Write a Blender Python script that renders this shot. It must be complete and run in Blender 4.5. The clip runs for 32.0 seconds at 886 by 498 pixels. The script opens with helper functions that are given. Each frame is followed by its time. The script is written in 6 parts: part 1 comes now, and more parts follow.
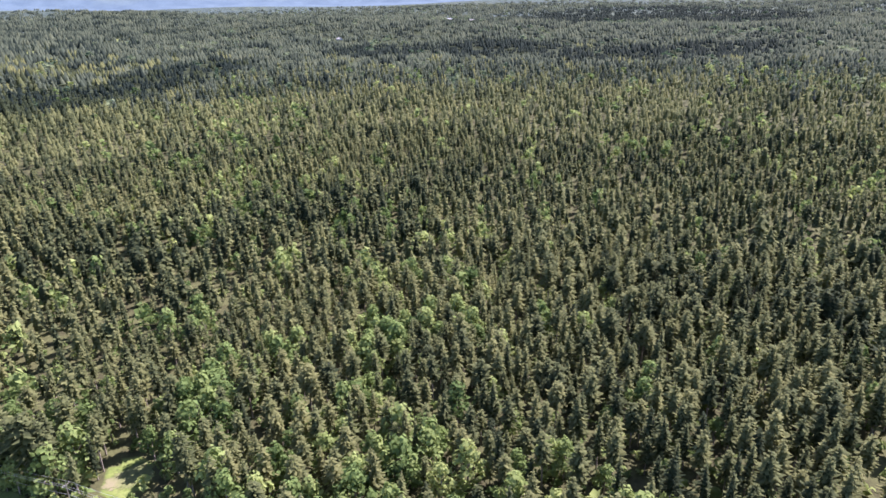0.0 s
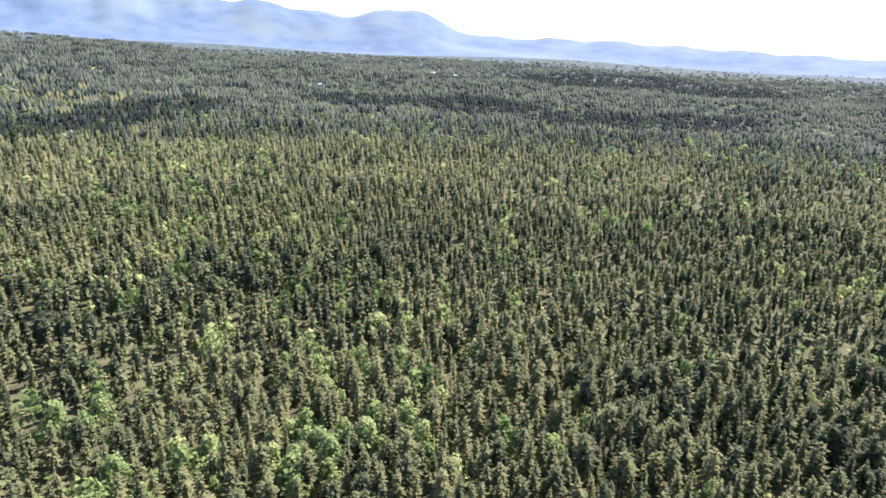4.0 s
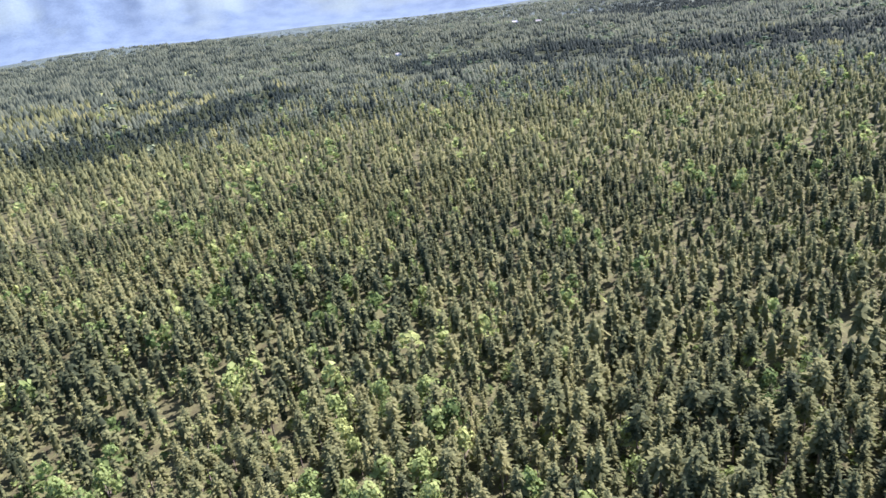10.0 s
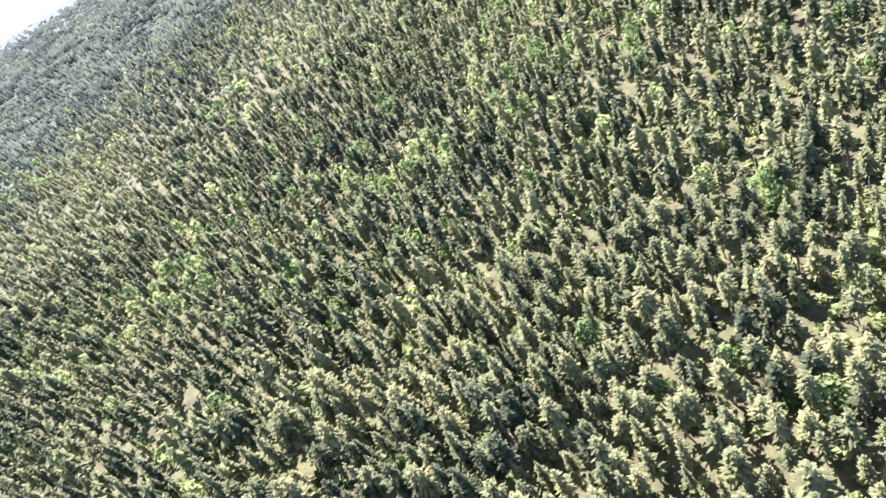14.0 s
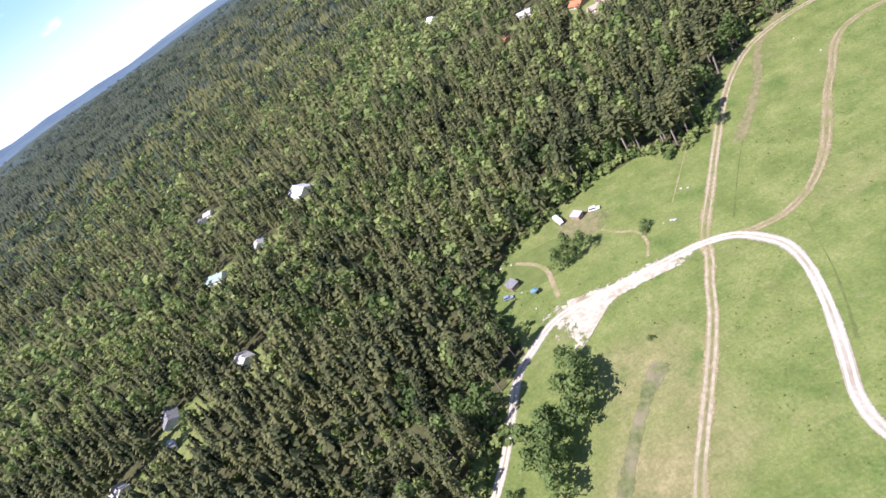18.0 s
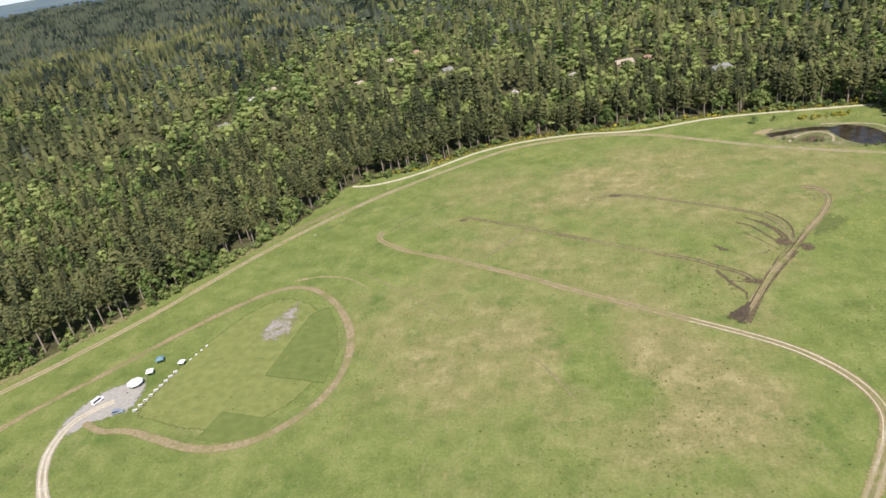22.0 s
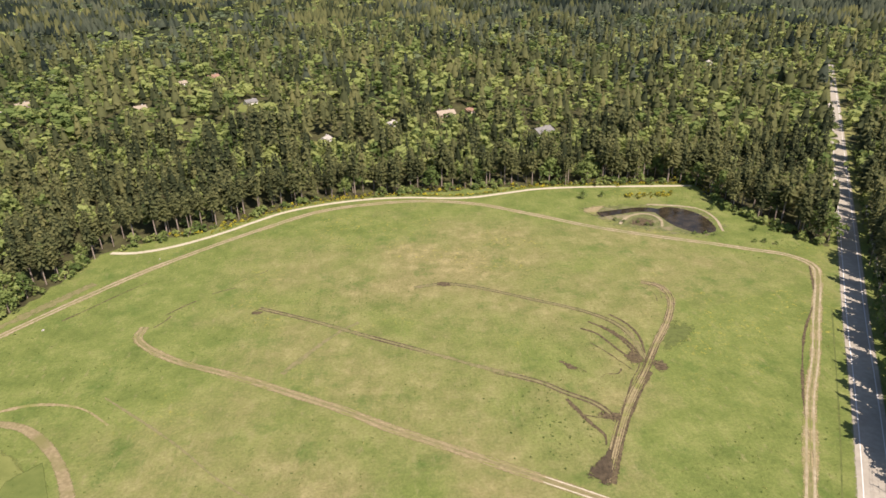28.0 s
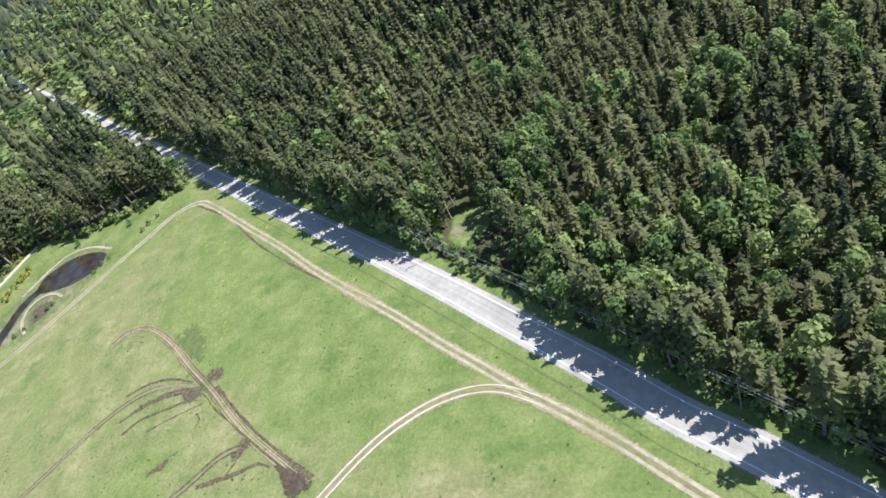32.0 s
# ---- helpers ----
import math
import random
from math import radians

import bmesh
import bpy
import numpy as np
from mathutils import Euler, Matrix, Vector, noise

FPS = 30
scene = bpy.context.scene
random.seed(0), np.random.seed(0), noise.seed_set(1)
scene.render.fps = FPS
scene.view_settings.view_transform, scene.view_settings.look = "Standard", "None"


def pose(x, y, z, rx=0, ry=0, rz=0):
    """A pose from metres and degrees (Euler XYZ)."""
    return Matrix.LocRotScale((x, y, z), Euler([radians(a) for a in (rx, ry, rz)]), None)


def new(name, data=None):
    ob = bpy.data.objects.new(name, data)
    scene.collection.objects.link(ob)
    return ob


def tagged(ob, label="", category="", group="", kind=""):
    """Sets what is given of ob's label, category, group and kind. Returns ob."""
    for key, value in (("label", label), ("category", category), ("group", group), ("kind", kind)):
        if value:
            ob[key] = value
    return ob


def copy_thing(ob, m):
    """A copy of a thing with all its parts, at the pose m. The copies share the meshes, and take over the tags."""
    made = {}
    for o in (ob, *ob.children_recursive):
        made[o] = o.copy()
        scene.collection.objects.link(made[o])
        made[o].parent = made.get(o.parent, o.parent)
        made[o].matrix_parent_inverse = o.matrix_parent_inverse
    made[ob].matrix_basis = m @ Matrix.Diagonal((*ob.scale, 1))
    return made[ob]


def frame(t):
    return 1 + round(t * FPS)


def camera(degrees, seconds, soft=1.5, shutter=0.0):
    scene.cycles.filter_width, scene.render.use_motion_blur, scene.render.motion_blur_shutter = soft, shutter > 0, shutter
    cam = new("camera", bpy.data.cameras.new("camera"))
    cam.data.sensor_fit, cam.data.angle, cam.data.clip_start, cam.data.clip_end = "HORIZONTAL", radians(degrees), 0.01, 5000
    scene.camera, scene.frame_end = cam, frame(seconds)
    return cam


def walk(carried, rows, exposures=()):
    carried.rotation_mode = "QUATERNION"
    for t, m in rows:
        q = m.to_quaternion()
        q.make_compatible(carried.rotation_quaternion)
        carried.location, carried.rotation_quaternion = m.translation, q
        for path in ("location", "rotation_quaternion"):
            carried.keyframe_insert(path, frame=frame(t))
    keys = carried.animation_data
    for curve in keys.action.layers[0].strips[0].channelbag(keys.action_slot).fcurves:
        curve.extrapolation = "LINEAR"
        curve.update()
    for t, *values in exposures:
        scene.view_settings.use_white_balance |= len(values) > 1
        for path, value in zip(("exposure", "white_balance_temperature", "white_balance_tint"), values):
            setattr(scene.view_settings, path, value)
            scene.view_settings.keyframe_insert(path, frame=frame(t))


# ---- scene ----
from mathutils.geometry import tessellate_polygon

cam = camera(68.6, 32.0, soft=1.6)

# the flight: seconds, place in metres, Euler XYZ in degrees
PATH = [
    (0.0, -23.42, 69.13, 140.92, 68.55, 1.27, -103.76),
    (0.5, -19.37, 67.76, 141.50, 65.12, 1.49, -103.98),
    (1.0, -14.38, 66.29, 142.07, 62.78, 1.71, -104.38),
    (1.5, -9.20, 65.03, 142.20, 62.42, 1.13, -104.70),
    (2.0, -3.70, 64.01, 142.41, 64.25, -0.36, -105.02),
    (2.5, 1.72, 62.07, 142.48, 67.63, -1.70, -105.01),
    (3.0, 6.80, 58.76, 142.71, 70.50, -1.91, -104.97),
    (3.5, 11.79, 55.66, 143.41, 72.52, -2.50, -104.91),
    (4.0, 16.65, 52.67, 144.57, 72.78, -2.99, -104.80),
    (4.5, 21.51, 49.94, 145.94, 72.93, -3.71, -104.57),
    (6.5, 36.56, 35.65, 149.96, 72.11, -6.91, -101.50),
    (7.0, 39.26, 30.70, 150.62, 72.40, -6.91, -100.25),
    (7.5, 41.88, 25.94, 150.71, 72.96, -7.40, -98.78),
    (8.0, 44.24, 21.22, 151.01, 73.11, -6.86, -97.38),
    (8.5, 46.37, 16.35, 151.53, 73.09, -5.20, -96.38),
    (9.0, 48.46, 11.97, 152.19, 72.60, -3.99, -95.37),
    (9.5, 50.10, 7.76, 153.29, 70.61, 0.30, -95.25),
    (10.0, 51.35, 3.62, 154.25, 68.97, 6.42, -97.35),
    (10.5, 52.59, -0.61, 155.28, 68.50, 12.92, -103.48),
    (11.0, 53.63, -6.07, 155.89, 68.25, 20.67, -112.06),
    (11.5, 54.24, -13.02, 156.04, 65.79, 28.72, -121.78),
    (12.0, 52.86, -21.63, 155.42, 60.63, 34.46, -131.97),
    (12.5, 50.07, -30.70, 154.83, 55.05, 35.31, -143.37),
    (13.0, 49.11, -39.74, 154.60, 52.32, 34.05, -156.45),
    (13.5, 49.91, -49.60, 154.56, 51.20, 30.68, -168.11),
    (14.0, 50.54, -60.58, 154.65, 51.58, 27.75, -178.49),
    (14.5, 50.42, -72.23, 154.78, 52.55, 25.41, -187.75),
    (16.5, 45.45, -96.22, 154.06, 57.87, 33.13, -244.91),
    (17.0, 41.10, -96.76, 155.70, 57.90, 31.62, -257.27),
    (17.5, 36.87, -97.19, 157.28, 57.63, 31.20, -269.55),
    (18.0, 32.93, -97.27, 158.88, 57.15, 31.28, -281.77),
    (18.5, 28.92, -96.93, 160.43, 57.05, 32.03, -293.67),
    (19.0, 24.46, -95.99, 161.75, 57.84, 31.83, -304.29),
    (19.5, 20.16, -93.76, 162.36, 57.59, 34.77, -315.73),
    (20.0, 16.22, -90.14, 162.15, 57.27, 46.35, -332.08),
    (20.5, 12.74, -85.19, 161.10, 55.11, 38.33, -341.85),
    (21.0, 9.77, -79.12, 159.40, 56.04, 20.94, -345.85),
    (21.5, 7.29, -72.28, 157.32, 58.78, 7.93, -348.10),
    (22.0, 5.22, -65.43, 155.30, 63.37, 9.17, -350.54),
    (22.5, 3.48, -58.95, 153.72, 67.94, 8.69, -352.54),
    (23.0, 2.12, -52.38, 152.72, 73.15, 7.10, -354.06),
    (23.5, 1.10, -45.24, 152.41, 76.32, 8.23, -355.82),
    (24.0, 0.21, -37.41, 153.22, 75.95, 6.47, -358.16),
    (24.5, -0.70, -29.16, 154.55, 74.53, 1.45, -360.24),
    (26.5, 5.44, 1.33, 155.33, 73.17, -2.67, -359.49),
    (27.0, 3.66, 5.81, 155.22, 73.46, -3.42, -359.96),
    (27.5, 1.82, 10.10, 154.70, 71.17, -2.41, -361.74),
    (28.0, -0.04, 14.12, 153.94, 64.27, 0.68, -364.95),
    (28.5, -1.83, 17.76, 153.31, 55.07, 4.48, -370.61),
    (29.0, -3.79, 21.24, 152.87, 46.56, 6.74, -377.74),
    (29.5, -5.63, 24.24, 152.73, 41.65, 8.30, -385.45),
    (30.0, -7.15, 26.10, 152.90, 40.85, 9.22, -393.75),
    (30.5, -8.00, 28.22, 152.39, 42.93, 10.19, -402.67),
    (31.0, -7.78, 31.96, 150.53, 45.38, 13.36, -412.52),
    (31.5, -6.87, 37.02, 147.63, 47.07, 17.63, -424.32),
    (32.0, -5.87, 42.55, 144.42, 48.25, 22.03, -437.18),
]
EXPOSURES = [(0.0, 1.58, 5850, 33), (1.0, 2.44, 5780, 37), (2.0, 2.50, 5780, 35), (3.0, 2.25, 5780, 34), (4.5, 1.79, 5780, 32), (7.0, 1.84, 5950, 30), (8.0, 1.59, 5950, 29), (9.0, 1.54, 5950, 30), (10.0, 1.90, 5780, 34), (11.0, 2.22, 5880, 32), (12.0, 1.76, 5780, 29),
             (13.0, 2.62, 5730, 34), (14.5, 2.79, 5680, 34), (16.5, 1.54, 5830, 30), (17.0, 1.33, 5830, 30), (18.0, 0.94, 5730, 29), (19.0, 0.66, 5700, 26), (20.0, 0.48, 6050, 20), (21.0, 0.33, 6450, 22), (22.0, 0.48, 6350, 18), (24.0, 0.33, 6600, 19), (27.0, 0.38, 6950, 22),
             (28.0, 0.53, 6950, 22), (29.0, 0.48, 6700, 19), (30.0, 0.38, 6250, 16), (31.0, 0.46, 5880, 16), (32.0, 0.88, 5400, 16)]
walk(cam, [(r[0], pose(*r[1:])) for r in PATH], EXPOSURES)

# ---------------------------------------------------------------- light
SUN_TO = Vector((0.47, -0.88, 0.0)).normalized() * math.cos(radians(50)) + Vector((0, 0, math.sin(radians(50))))
sun_data = bpy.data.lights.new("sun", "SUN")
sun_data.energy, sun_data.angle, sun_data.color = 5.0, radians(0.53), (1.0, 0.95, 0.86)
sun = new("sun", sun_data)
sun.matrix_world = SUN_TO.to_track_quat("Z", "Y").to_matrix().to_4x4()

world = bpy.data.worlds.new("sky")
scene.world = world
world.use_nodes = True


def build_sky():
    t = world.node_tree
    t.nodes.clear()
    out = t.nodes.new("ShaderNodeOutputWorld")
    bg = t.nodes.new("ShaderNodeBackground")
    sky = t.nodes.new("ShaderNodeTexSky")
    sky.sky_type, sky.sun_disc = "NISHITA", False
    sky.sun_elevation, sky.sun_rotation = radians(50), radians(152)
    sky.altitude, sky.air_density, sky.dust_density, sky.ozone_density = 100, 1.0, 0.7, 1.2
    geo = t.nodes.new("ShaderNodeTexCoord")
    sep = t.nodes.new("ShaderNodeSeparateXYZ")
    t.links.new(geo.outputs["Generated"], sep.inputs[0])
    # low clouds and the pale band of the horizon
    flat = t.nodes.new("ShaderNodeMapping")
    flat.inputs["Scale"].default_value = (4.5, 4.5, 13)
    t.links.new(geo.outputs["Generated"], flat.inputs[0])
    puff = t.nodes.new("ShaderNodeTexNoise")
    puff.inputs["Scale"].default_value, puff.inputs["Detail"].default_value, puff.inputs["Roughness"].default_value = 2.4, 7, 0.62
    t.links.new(flat.outputs[0], puff.inputs["Vector"])
    ramp = t.nodes.new("ShaderNodeValToRGB")
    ramp.color_ramp.elements[0].position, ramp.color_ramp.elements[1].position = 0.565, 0.72
    t.links.new(puff.outputs[0], ramp.inputs[0])
    low = t.nodes.new("ShaderNodeMapRange")
    low.inputs["From Min"].default_value, low.inputs["From Max"].default_value = 0.26, 0.05
    low.interpolation_type = "SMOOTHSTEP"
    t.links.new(sep.outputs["Z"], low.inputs["Value"])
    haze = t.nodes.new("ShaderNodeMapRange")
    haze.inputs["From Min"].default_value, haze.inputs["From Max"].default_value = 0.13, -0.02
    haze.interpolation_type = "SMOOTHSTEP"
    t.links.new(sep.outputs["Z"], haze.inputs["Value"])
    cl = t.nodes.new("ShaderNodeMath"); cl.operation = "MULTIPLY"
    t.links.new(ramp.outputs[0], cl.inputs[0]); t.links.new(low.outputs[0], cl.inputs[1])
    top = t.nodes.new("ShaderNodeMath"); top.operation = "MAXIMUM"
    t.links.new(cl.outputs[0], top.inputs[0]); t.links.new(haze.outputs[0], top.inputs[1])
    mix = t.nodes.new("ShaderNodeMixRGB")
    mix.inputs[2].default_value = (8.0, 8.9, 9.4, 1)
    t.links.new(top.outputs[0], mix.inputs[0])
    # clear blue air between the horizon and the height
    air = t.nodes.new("ShaderNodeMapRange")
    air.inputs["From Min"].default_value, air.inputs["From Max"].default_value = 0.55, 0.02
    air.inputs["To Max"].default_value = 0.75
    t.links.new(sep.outputs["Z"], air.inputs["Value"])
    blue = t.nodes.new("ShaderNodeMixRGB")
    blue.inputs[2].default_value = (3.3, 6.3, 9.5, 1)
    t.links.new(air.outputs[0], blue.inputs[0]); t.links.new(sky.outputs[0], blue.inputs[1])
    t.links.new(blue.outputs[0], mix.inputs[1])
    t.links.new(mix.outputs[0], bg.inputs[0])
    bg.inputs[1].default_value = 0.080
    t.links.new(bg.outputs[0], out.inputs[0])


build_sky()


# ---------------------------------------------------------------- materials
def surface(name, colors, scale, rough=0.85, fine=0.0, bump=0.0, second=None, metal=0.0, positions=(0.35, 0.65), coords="Object"):
    """A principled surface: noise between two colours at one scale, a second noise for large patches, grain and bump."""
    m = bpy.data.materials.new(name)
    m.use_nodes = True
    t = m.node_tree
    b = t.nodes["Principled BSDF"]
    b.inputs["Roughness"].default_value, b.inputs["Metallic"].default_value = rough, metal
    b.inputs["Specular IOR Level"].default_value = 0.25
    tc = t.nodes.new("ShaderNodeTexCoord")
    n = t.nodes.new("ShaderNodeTexNoise")
    n.inputs["Scale"].default_value, n.inputs["Detail"].default_value = scale, 8
    t.links.new(tc.outputs[coords], n.inputs["Vector"])
    r = t.nodes.new("ShaderNodeValToRGB")
    for e, c, p in zip(r.color_ramp.elements, colors, positions):
        e.color, e.position = (*c, 1), p
    t.links.new(n.outputs[0], r.inputs[0])
    col = r.outputs[0]
    if second:
        color2, scale2, lo, hi = second
        n2 = t.nodes.new("ShaderNodeTexNoise")
        n2.inputs["Scale"].default_value, n2.inputs["Detail"].default_value = scale2, 5
        t.links.new(tc.outputs[coords], n2.inputs["Vector"])
        mr = t.nodes.new("ShaderNodeMapRange")
        mr.inputs["From Min"].default_value, mr.inputs["From Max"].default_value = lo, hi
        t.links.new(n2.outputs[0], mr.inputs["Value"])
        mx = t.nodes.new("ShaderNodeMixRGB")
        mx.inputs[2].default_value = (*color2, 1)
        t.links.new(mr.outputs[0], mx.inputs[0]); t.links.new(col, mx.inputs[1])
        col = mx.outputs[0]
    if fine:
        n3 = t.nodes.new("ShaderNodeTexNoise")
        n3.inputs["Scale"].default_value, n3.inputs["Detail"].default_value = scale * 9, 3
        t.links.new(tc.outputs[coords], n3.inputs["Vector"])
        hs = t.nodes.new("ShaderNodeHueSaturation")
        mr = t.nodes.new("ShaderNodeMapRange")
        mr.inputs["To Min"].default_value, mr.inputs["To Max"].default_value = 1 - fine, 1 + fine
        t.links.new(n3.outputs[0], mr.inputs["Value"])
        t.links.new(mr.outputs[0], hs.inputs["Value"]); t.links.new(col, hs.inputs["Color"])
        col = hs.outputs[0]
    t.links.new(col, b.inputs["Base Color"])
    if bump:
        bn = t.nodes.new("ShaderNodeBump")
        bn.inputs["Strength"].default_value, bn.inputs["Distance"].default_value = bump, 0.3
        t.links.new(n.outputs[0], bn.inputs["Height"]); t.links.new(bn.outputs[0], b.inputs["Normal"])
    return m


def foliage(name, dark, mid, light, through_light=0.3):
    """Leaves and needles: tint of each tree and its painted crown shading between three colours, a little light passing
    through.
    """
    m = bpy.data.materials.new(name)
    m.use_nodes = True
    t = m.node_tree
    t.nodes.clear()
    out = t.nodes.new("ShaderNodeOutputMaterial")
    at = t.nodes.new("ShaderNodeAttribute")
    at.attribute_name = "tint"
    tc = t.nodes.new("ShaderNodeTexCoord")
    n = t.nodes.new("ShaderNodeTexNoise")
    n.inputs["Scale"].default_value, n.inputs["Detail"].default_value = 1.1, 4
    t.links.new(tc.outputs["Object"], n.inputs["Vector"])
    ad = t.nodes.new("ShaderNodeMath"); ad.operation = "MULTIPLY_ADD"
    t.links.new(n.outputs[0], ad.inputs[0]); ad.inputs[1].default_value = 0.26
    sb = t.nodes.new("ShaderNodeMath"); sb.operation = "SUBTRACT"
    t.links.new(at.outputs["Fac"], sb.inputs[0]); sb.inputs[1].default_value = 0.13
    t.links.new(sb.outputs[0], ad.inputs[2])
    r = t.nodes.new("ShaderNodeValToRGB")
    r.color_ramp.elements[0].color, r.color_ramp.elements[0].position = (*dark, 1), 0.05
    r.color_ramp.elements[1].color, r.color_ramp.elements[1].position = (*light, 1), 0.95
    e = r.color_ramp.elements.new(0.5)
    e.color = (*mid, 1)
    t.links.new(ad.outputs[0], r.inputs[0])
    d = t.nodes.new("ShaderNodeBsdfPrincipled")
    d.inputs["Roughness"].default_value = 0.75
    d.inputs["Specular IOR Level"].default_value = 0.08
    tr = t.nodes.new("ShaderNodeBsdfTranslucent")
    t.links.new(r.outputs[0], d.inputs["Base Color"]); t.links.new(r.outputs[0], tr.inputs[0])
    mx = t.nodes.new("ShaderNodeMixShader")
    mx.inputs[0].default_value = through_light
    t.links.new(d.outputs[0], mx.inputs[1]); t.links.new(tr.outputs[0], mx.inputs[2])
    t.links.new(mx.outputs[0], out.inputs[0])
    return m


def ragged(m, amount=0.28, scale=0.9, soft_from=0.76, soft_to=0.84):
    """Frays the long edges of a ribbon: the surface gives way to what lies under it where noise and the edge meet."""
    t = m.node_tree
    b, out = t.nodes["Principled BSDF"], t.nodes["Material Output"]
    uv = t.nodes.new("ShaderNodeUVMap"); uv.uv_map = "across"
    sep = t.nodes.new("ShaderNodeSeparateXYZ")
    t.links.new(uv.outputs[0], sep.inputs[0])
    tc = t.nodes.new("ShaderNodeTexCoord")
    n = t.nodes.new("ShaderNodeTexNoise")
    n.inputs["Scale"].default_value, n.inputs["Detail"].default_value, n.inputs["Roughness"].default_value = scale, 9, 0.75
    t.links.new(tc.outputs["Object"], n.inputs["Vector"])
    # 0 at the middle, 1 at the edge
    a = t.nodes.new("ShaderNodeMath"); a.operation = "SUBTRACT"; a.inputs[1].default_value = 0.5
    t.links.new(sep.outputs[0], a.inputs[0])
    c = t.nodes.new("ShaderNodeMath"); c.operation = "ABSOLUTE"
    t.links.new(a.outputs[0], c.inputs[0])
    d = t.nodes.new("ShaderNodeMath"); d.operation = "MULTIPLY_ADD"; d.inputs[1].default_value = 2.0
    t.links.new(c.outputs[0], d.inputs[0])
    k = t.nodes.new("ShaderNodeMath"); k.operation = "MULTIPLY"; k.inputs[1].default_value = amount * 4
    s = t.nodes.new("ShaderNodeMath"); s.operation = "SUBTRACT"; s.inputs[1].default_value = 0.5
    t.links.new(n.outputs[0], s.inputs[0]); t.links.new(s.outputs[0], k.inputs[0]); t.links.new(k.outputs[0], d.inputs[2])
    mr = t.nodes.new("ShaderNodeMapRange")
    mr.inputs["From Min"].default_value, mr.inputs["From Max"].default_value = soft_from, soft_to
    t.links.new(d.outputs[0], mr.inputs["Value"])
    tp = t.nodes.new("ShaderNodeBsdfTransparent")
    mx = t.nodes.new("ShaderNodeMixShader")
    t.links.new(mr.outputs[0], mx.inputs[0])
    t.links.new(b.outputs[0], mx.inputs[1]); t.links.new(tp.outputs[0], mx.inputs[2])
    t.links.new(mx.outputs[0], out.inputs[0])
    return m


M = {}
M["bark"] = surface("bark", ((0.17, 0.135, 0.105), (0.36, 0.30, 0.245)), 3.0, 0.95, 0.3, 0.3)
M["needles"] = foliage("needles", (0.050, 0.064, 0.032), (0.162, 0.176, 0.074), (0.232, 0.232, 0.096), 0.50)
# far trees: distance haze put into a duller, bluer foliage colour
M["hazed_needles"] = foliage("needles_hazed_blue", (0.030, 0.045, 0.036), (0.122, 0.148, 0.100), (0.166, 0.186, 0.118), 0.58)
M["hazed_leaves"] = foliage("leaves_hazed_blue", (0.062, 0.098, 0.054), (0.140, 0.182, 0.100), (0.215, 0.255, 0.135), 0.45)
M["leaves"] = foliage("leaves", (0.078, 0.124, 0.038), (0.180, 0.242, 0.076), (0.32, 0.365, 0.125), 0.44)
M["asphalt"] = surface("asphalt", ((0.345, 0.312, 0.248), (0.410, 0.374, 0.300)), 0.5, 0.9, 0.12, 0.1, ((0.29, 0.262, 0.210), 0.06, 0.5, 0.7))
M["shoulder"] = ragged(surface("shoulder", ((0.32, 0.28, 0.215), (0.45, 0.40, 0.32)), 0.7, 0.95, 0.25, 0.3), 0.25, 1.8)
M["white_paint"] = surface("white_paint", ((0.62, 0.62, 0.60), (0.8, 0.8, 0.78)), 1.5, 0.7, 0.1)
M["yellow_paint"] = surface("yellow_paint", ((0.50, 0.40, 0.16), (0.66, 0.55, 0.25)), 1.5, 0.7, 0.1)
M["gravel"] = ragged(surface("gravel", ((0.33, 0.298, 0.232), (0.42, 0.38, 0.302)), 0.9, 0.95, 0.2, 0.2, ((0.27, 0.228, 0.15), 0.09, 0.45, 0.7)), 0.18, 1.6)
M["dirt"] = ragged(surface("dirt", ((0.23, 0.185, 0.095), (0.34, 0.28, 0.155)), 0.8, 0.95, 0.22, 0.3, ((0.19, 0.20, 0.06), 0.12, 0.45, 0.62)), 0.42, 1.3)
M["rut"] = ragged(surface("rut", ((0.28, 0.238, 0.145), (0.40, 0.345, 0.228)), 0.5, 0.95, 0.25, 0.3, ((0.26, 0.225, 0.12), 0.07, 0.5, 0.7)), 0.36, 1.6)
M["cream"] = ragged(surface("cream_gravel", ((0.43, 0.385, 0.27), (0.54, 0.49, 0.36)), 0.6, 0.95, 0.15, 0.2), 0.16, 1.4)
M["loose"] = ragged(surface("loose_gravel", ((0.36, 0.32, 0.23), (0.52, 0.47, 0.35)), 0.5, 0.95, 0.2, 0.2, ((0.26, 0.22, 0.13), 0.15, 0.5, 0.68)), 0.5, 0.35)
M["bank"] = ragged(surface("bank", ((0.095, 0.110, 0.040), (0.165, 0.175, 0.066)), 0.5, 0.95, 0.3, 0.3, ((0.22, 0.19, 0.11), 0.1, 0.5, 0.65)), 0.5, 0.3)
M["mud"] = ragged(surface("mud", ((0.052, 0.039, 0.021), (0.145, 0.112, 0.060)), 0.9, 0.8, 0.25, 0.4), 0.72, 0.7)
M["weeds"] = ragged(surface("weeds", ((0.145, 0.150, 0.055), (0.225, 0.195, 0.095)), 0.4, 0.95, 0.3, 0.3), 0.9, 0.25)
M["brown_dirt"] = ragged(surface("brown_dirt", ((0.205, 0.165, 0.085), (0.30, 0.245, 0.135)), 0.7, 0.95, 0.25, 0.3, ((0.18, 0.17, 0.065), 0.1, 0.48, 0.66)), 0.36, 1.3)
M["pad"] = ragged(surface("pad", ((0.28, 0.265, 0.23), (0.36, 0.34, 0.295)), 0.8, 0.95, 0.2, 0.2), 0.2, 0.5)
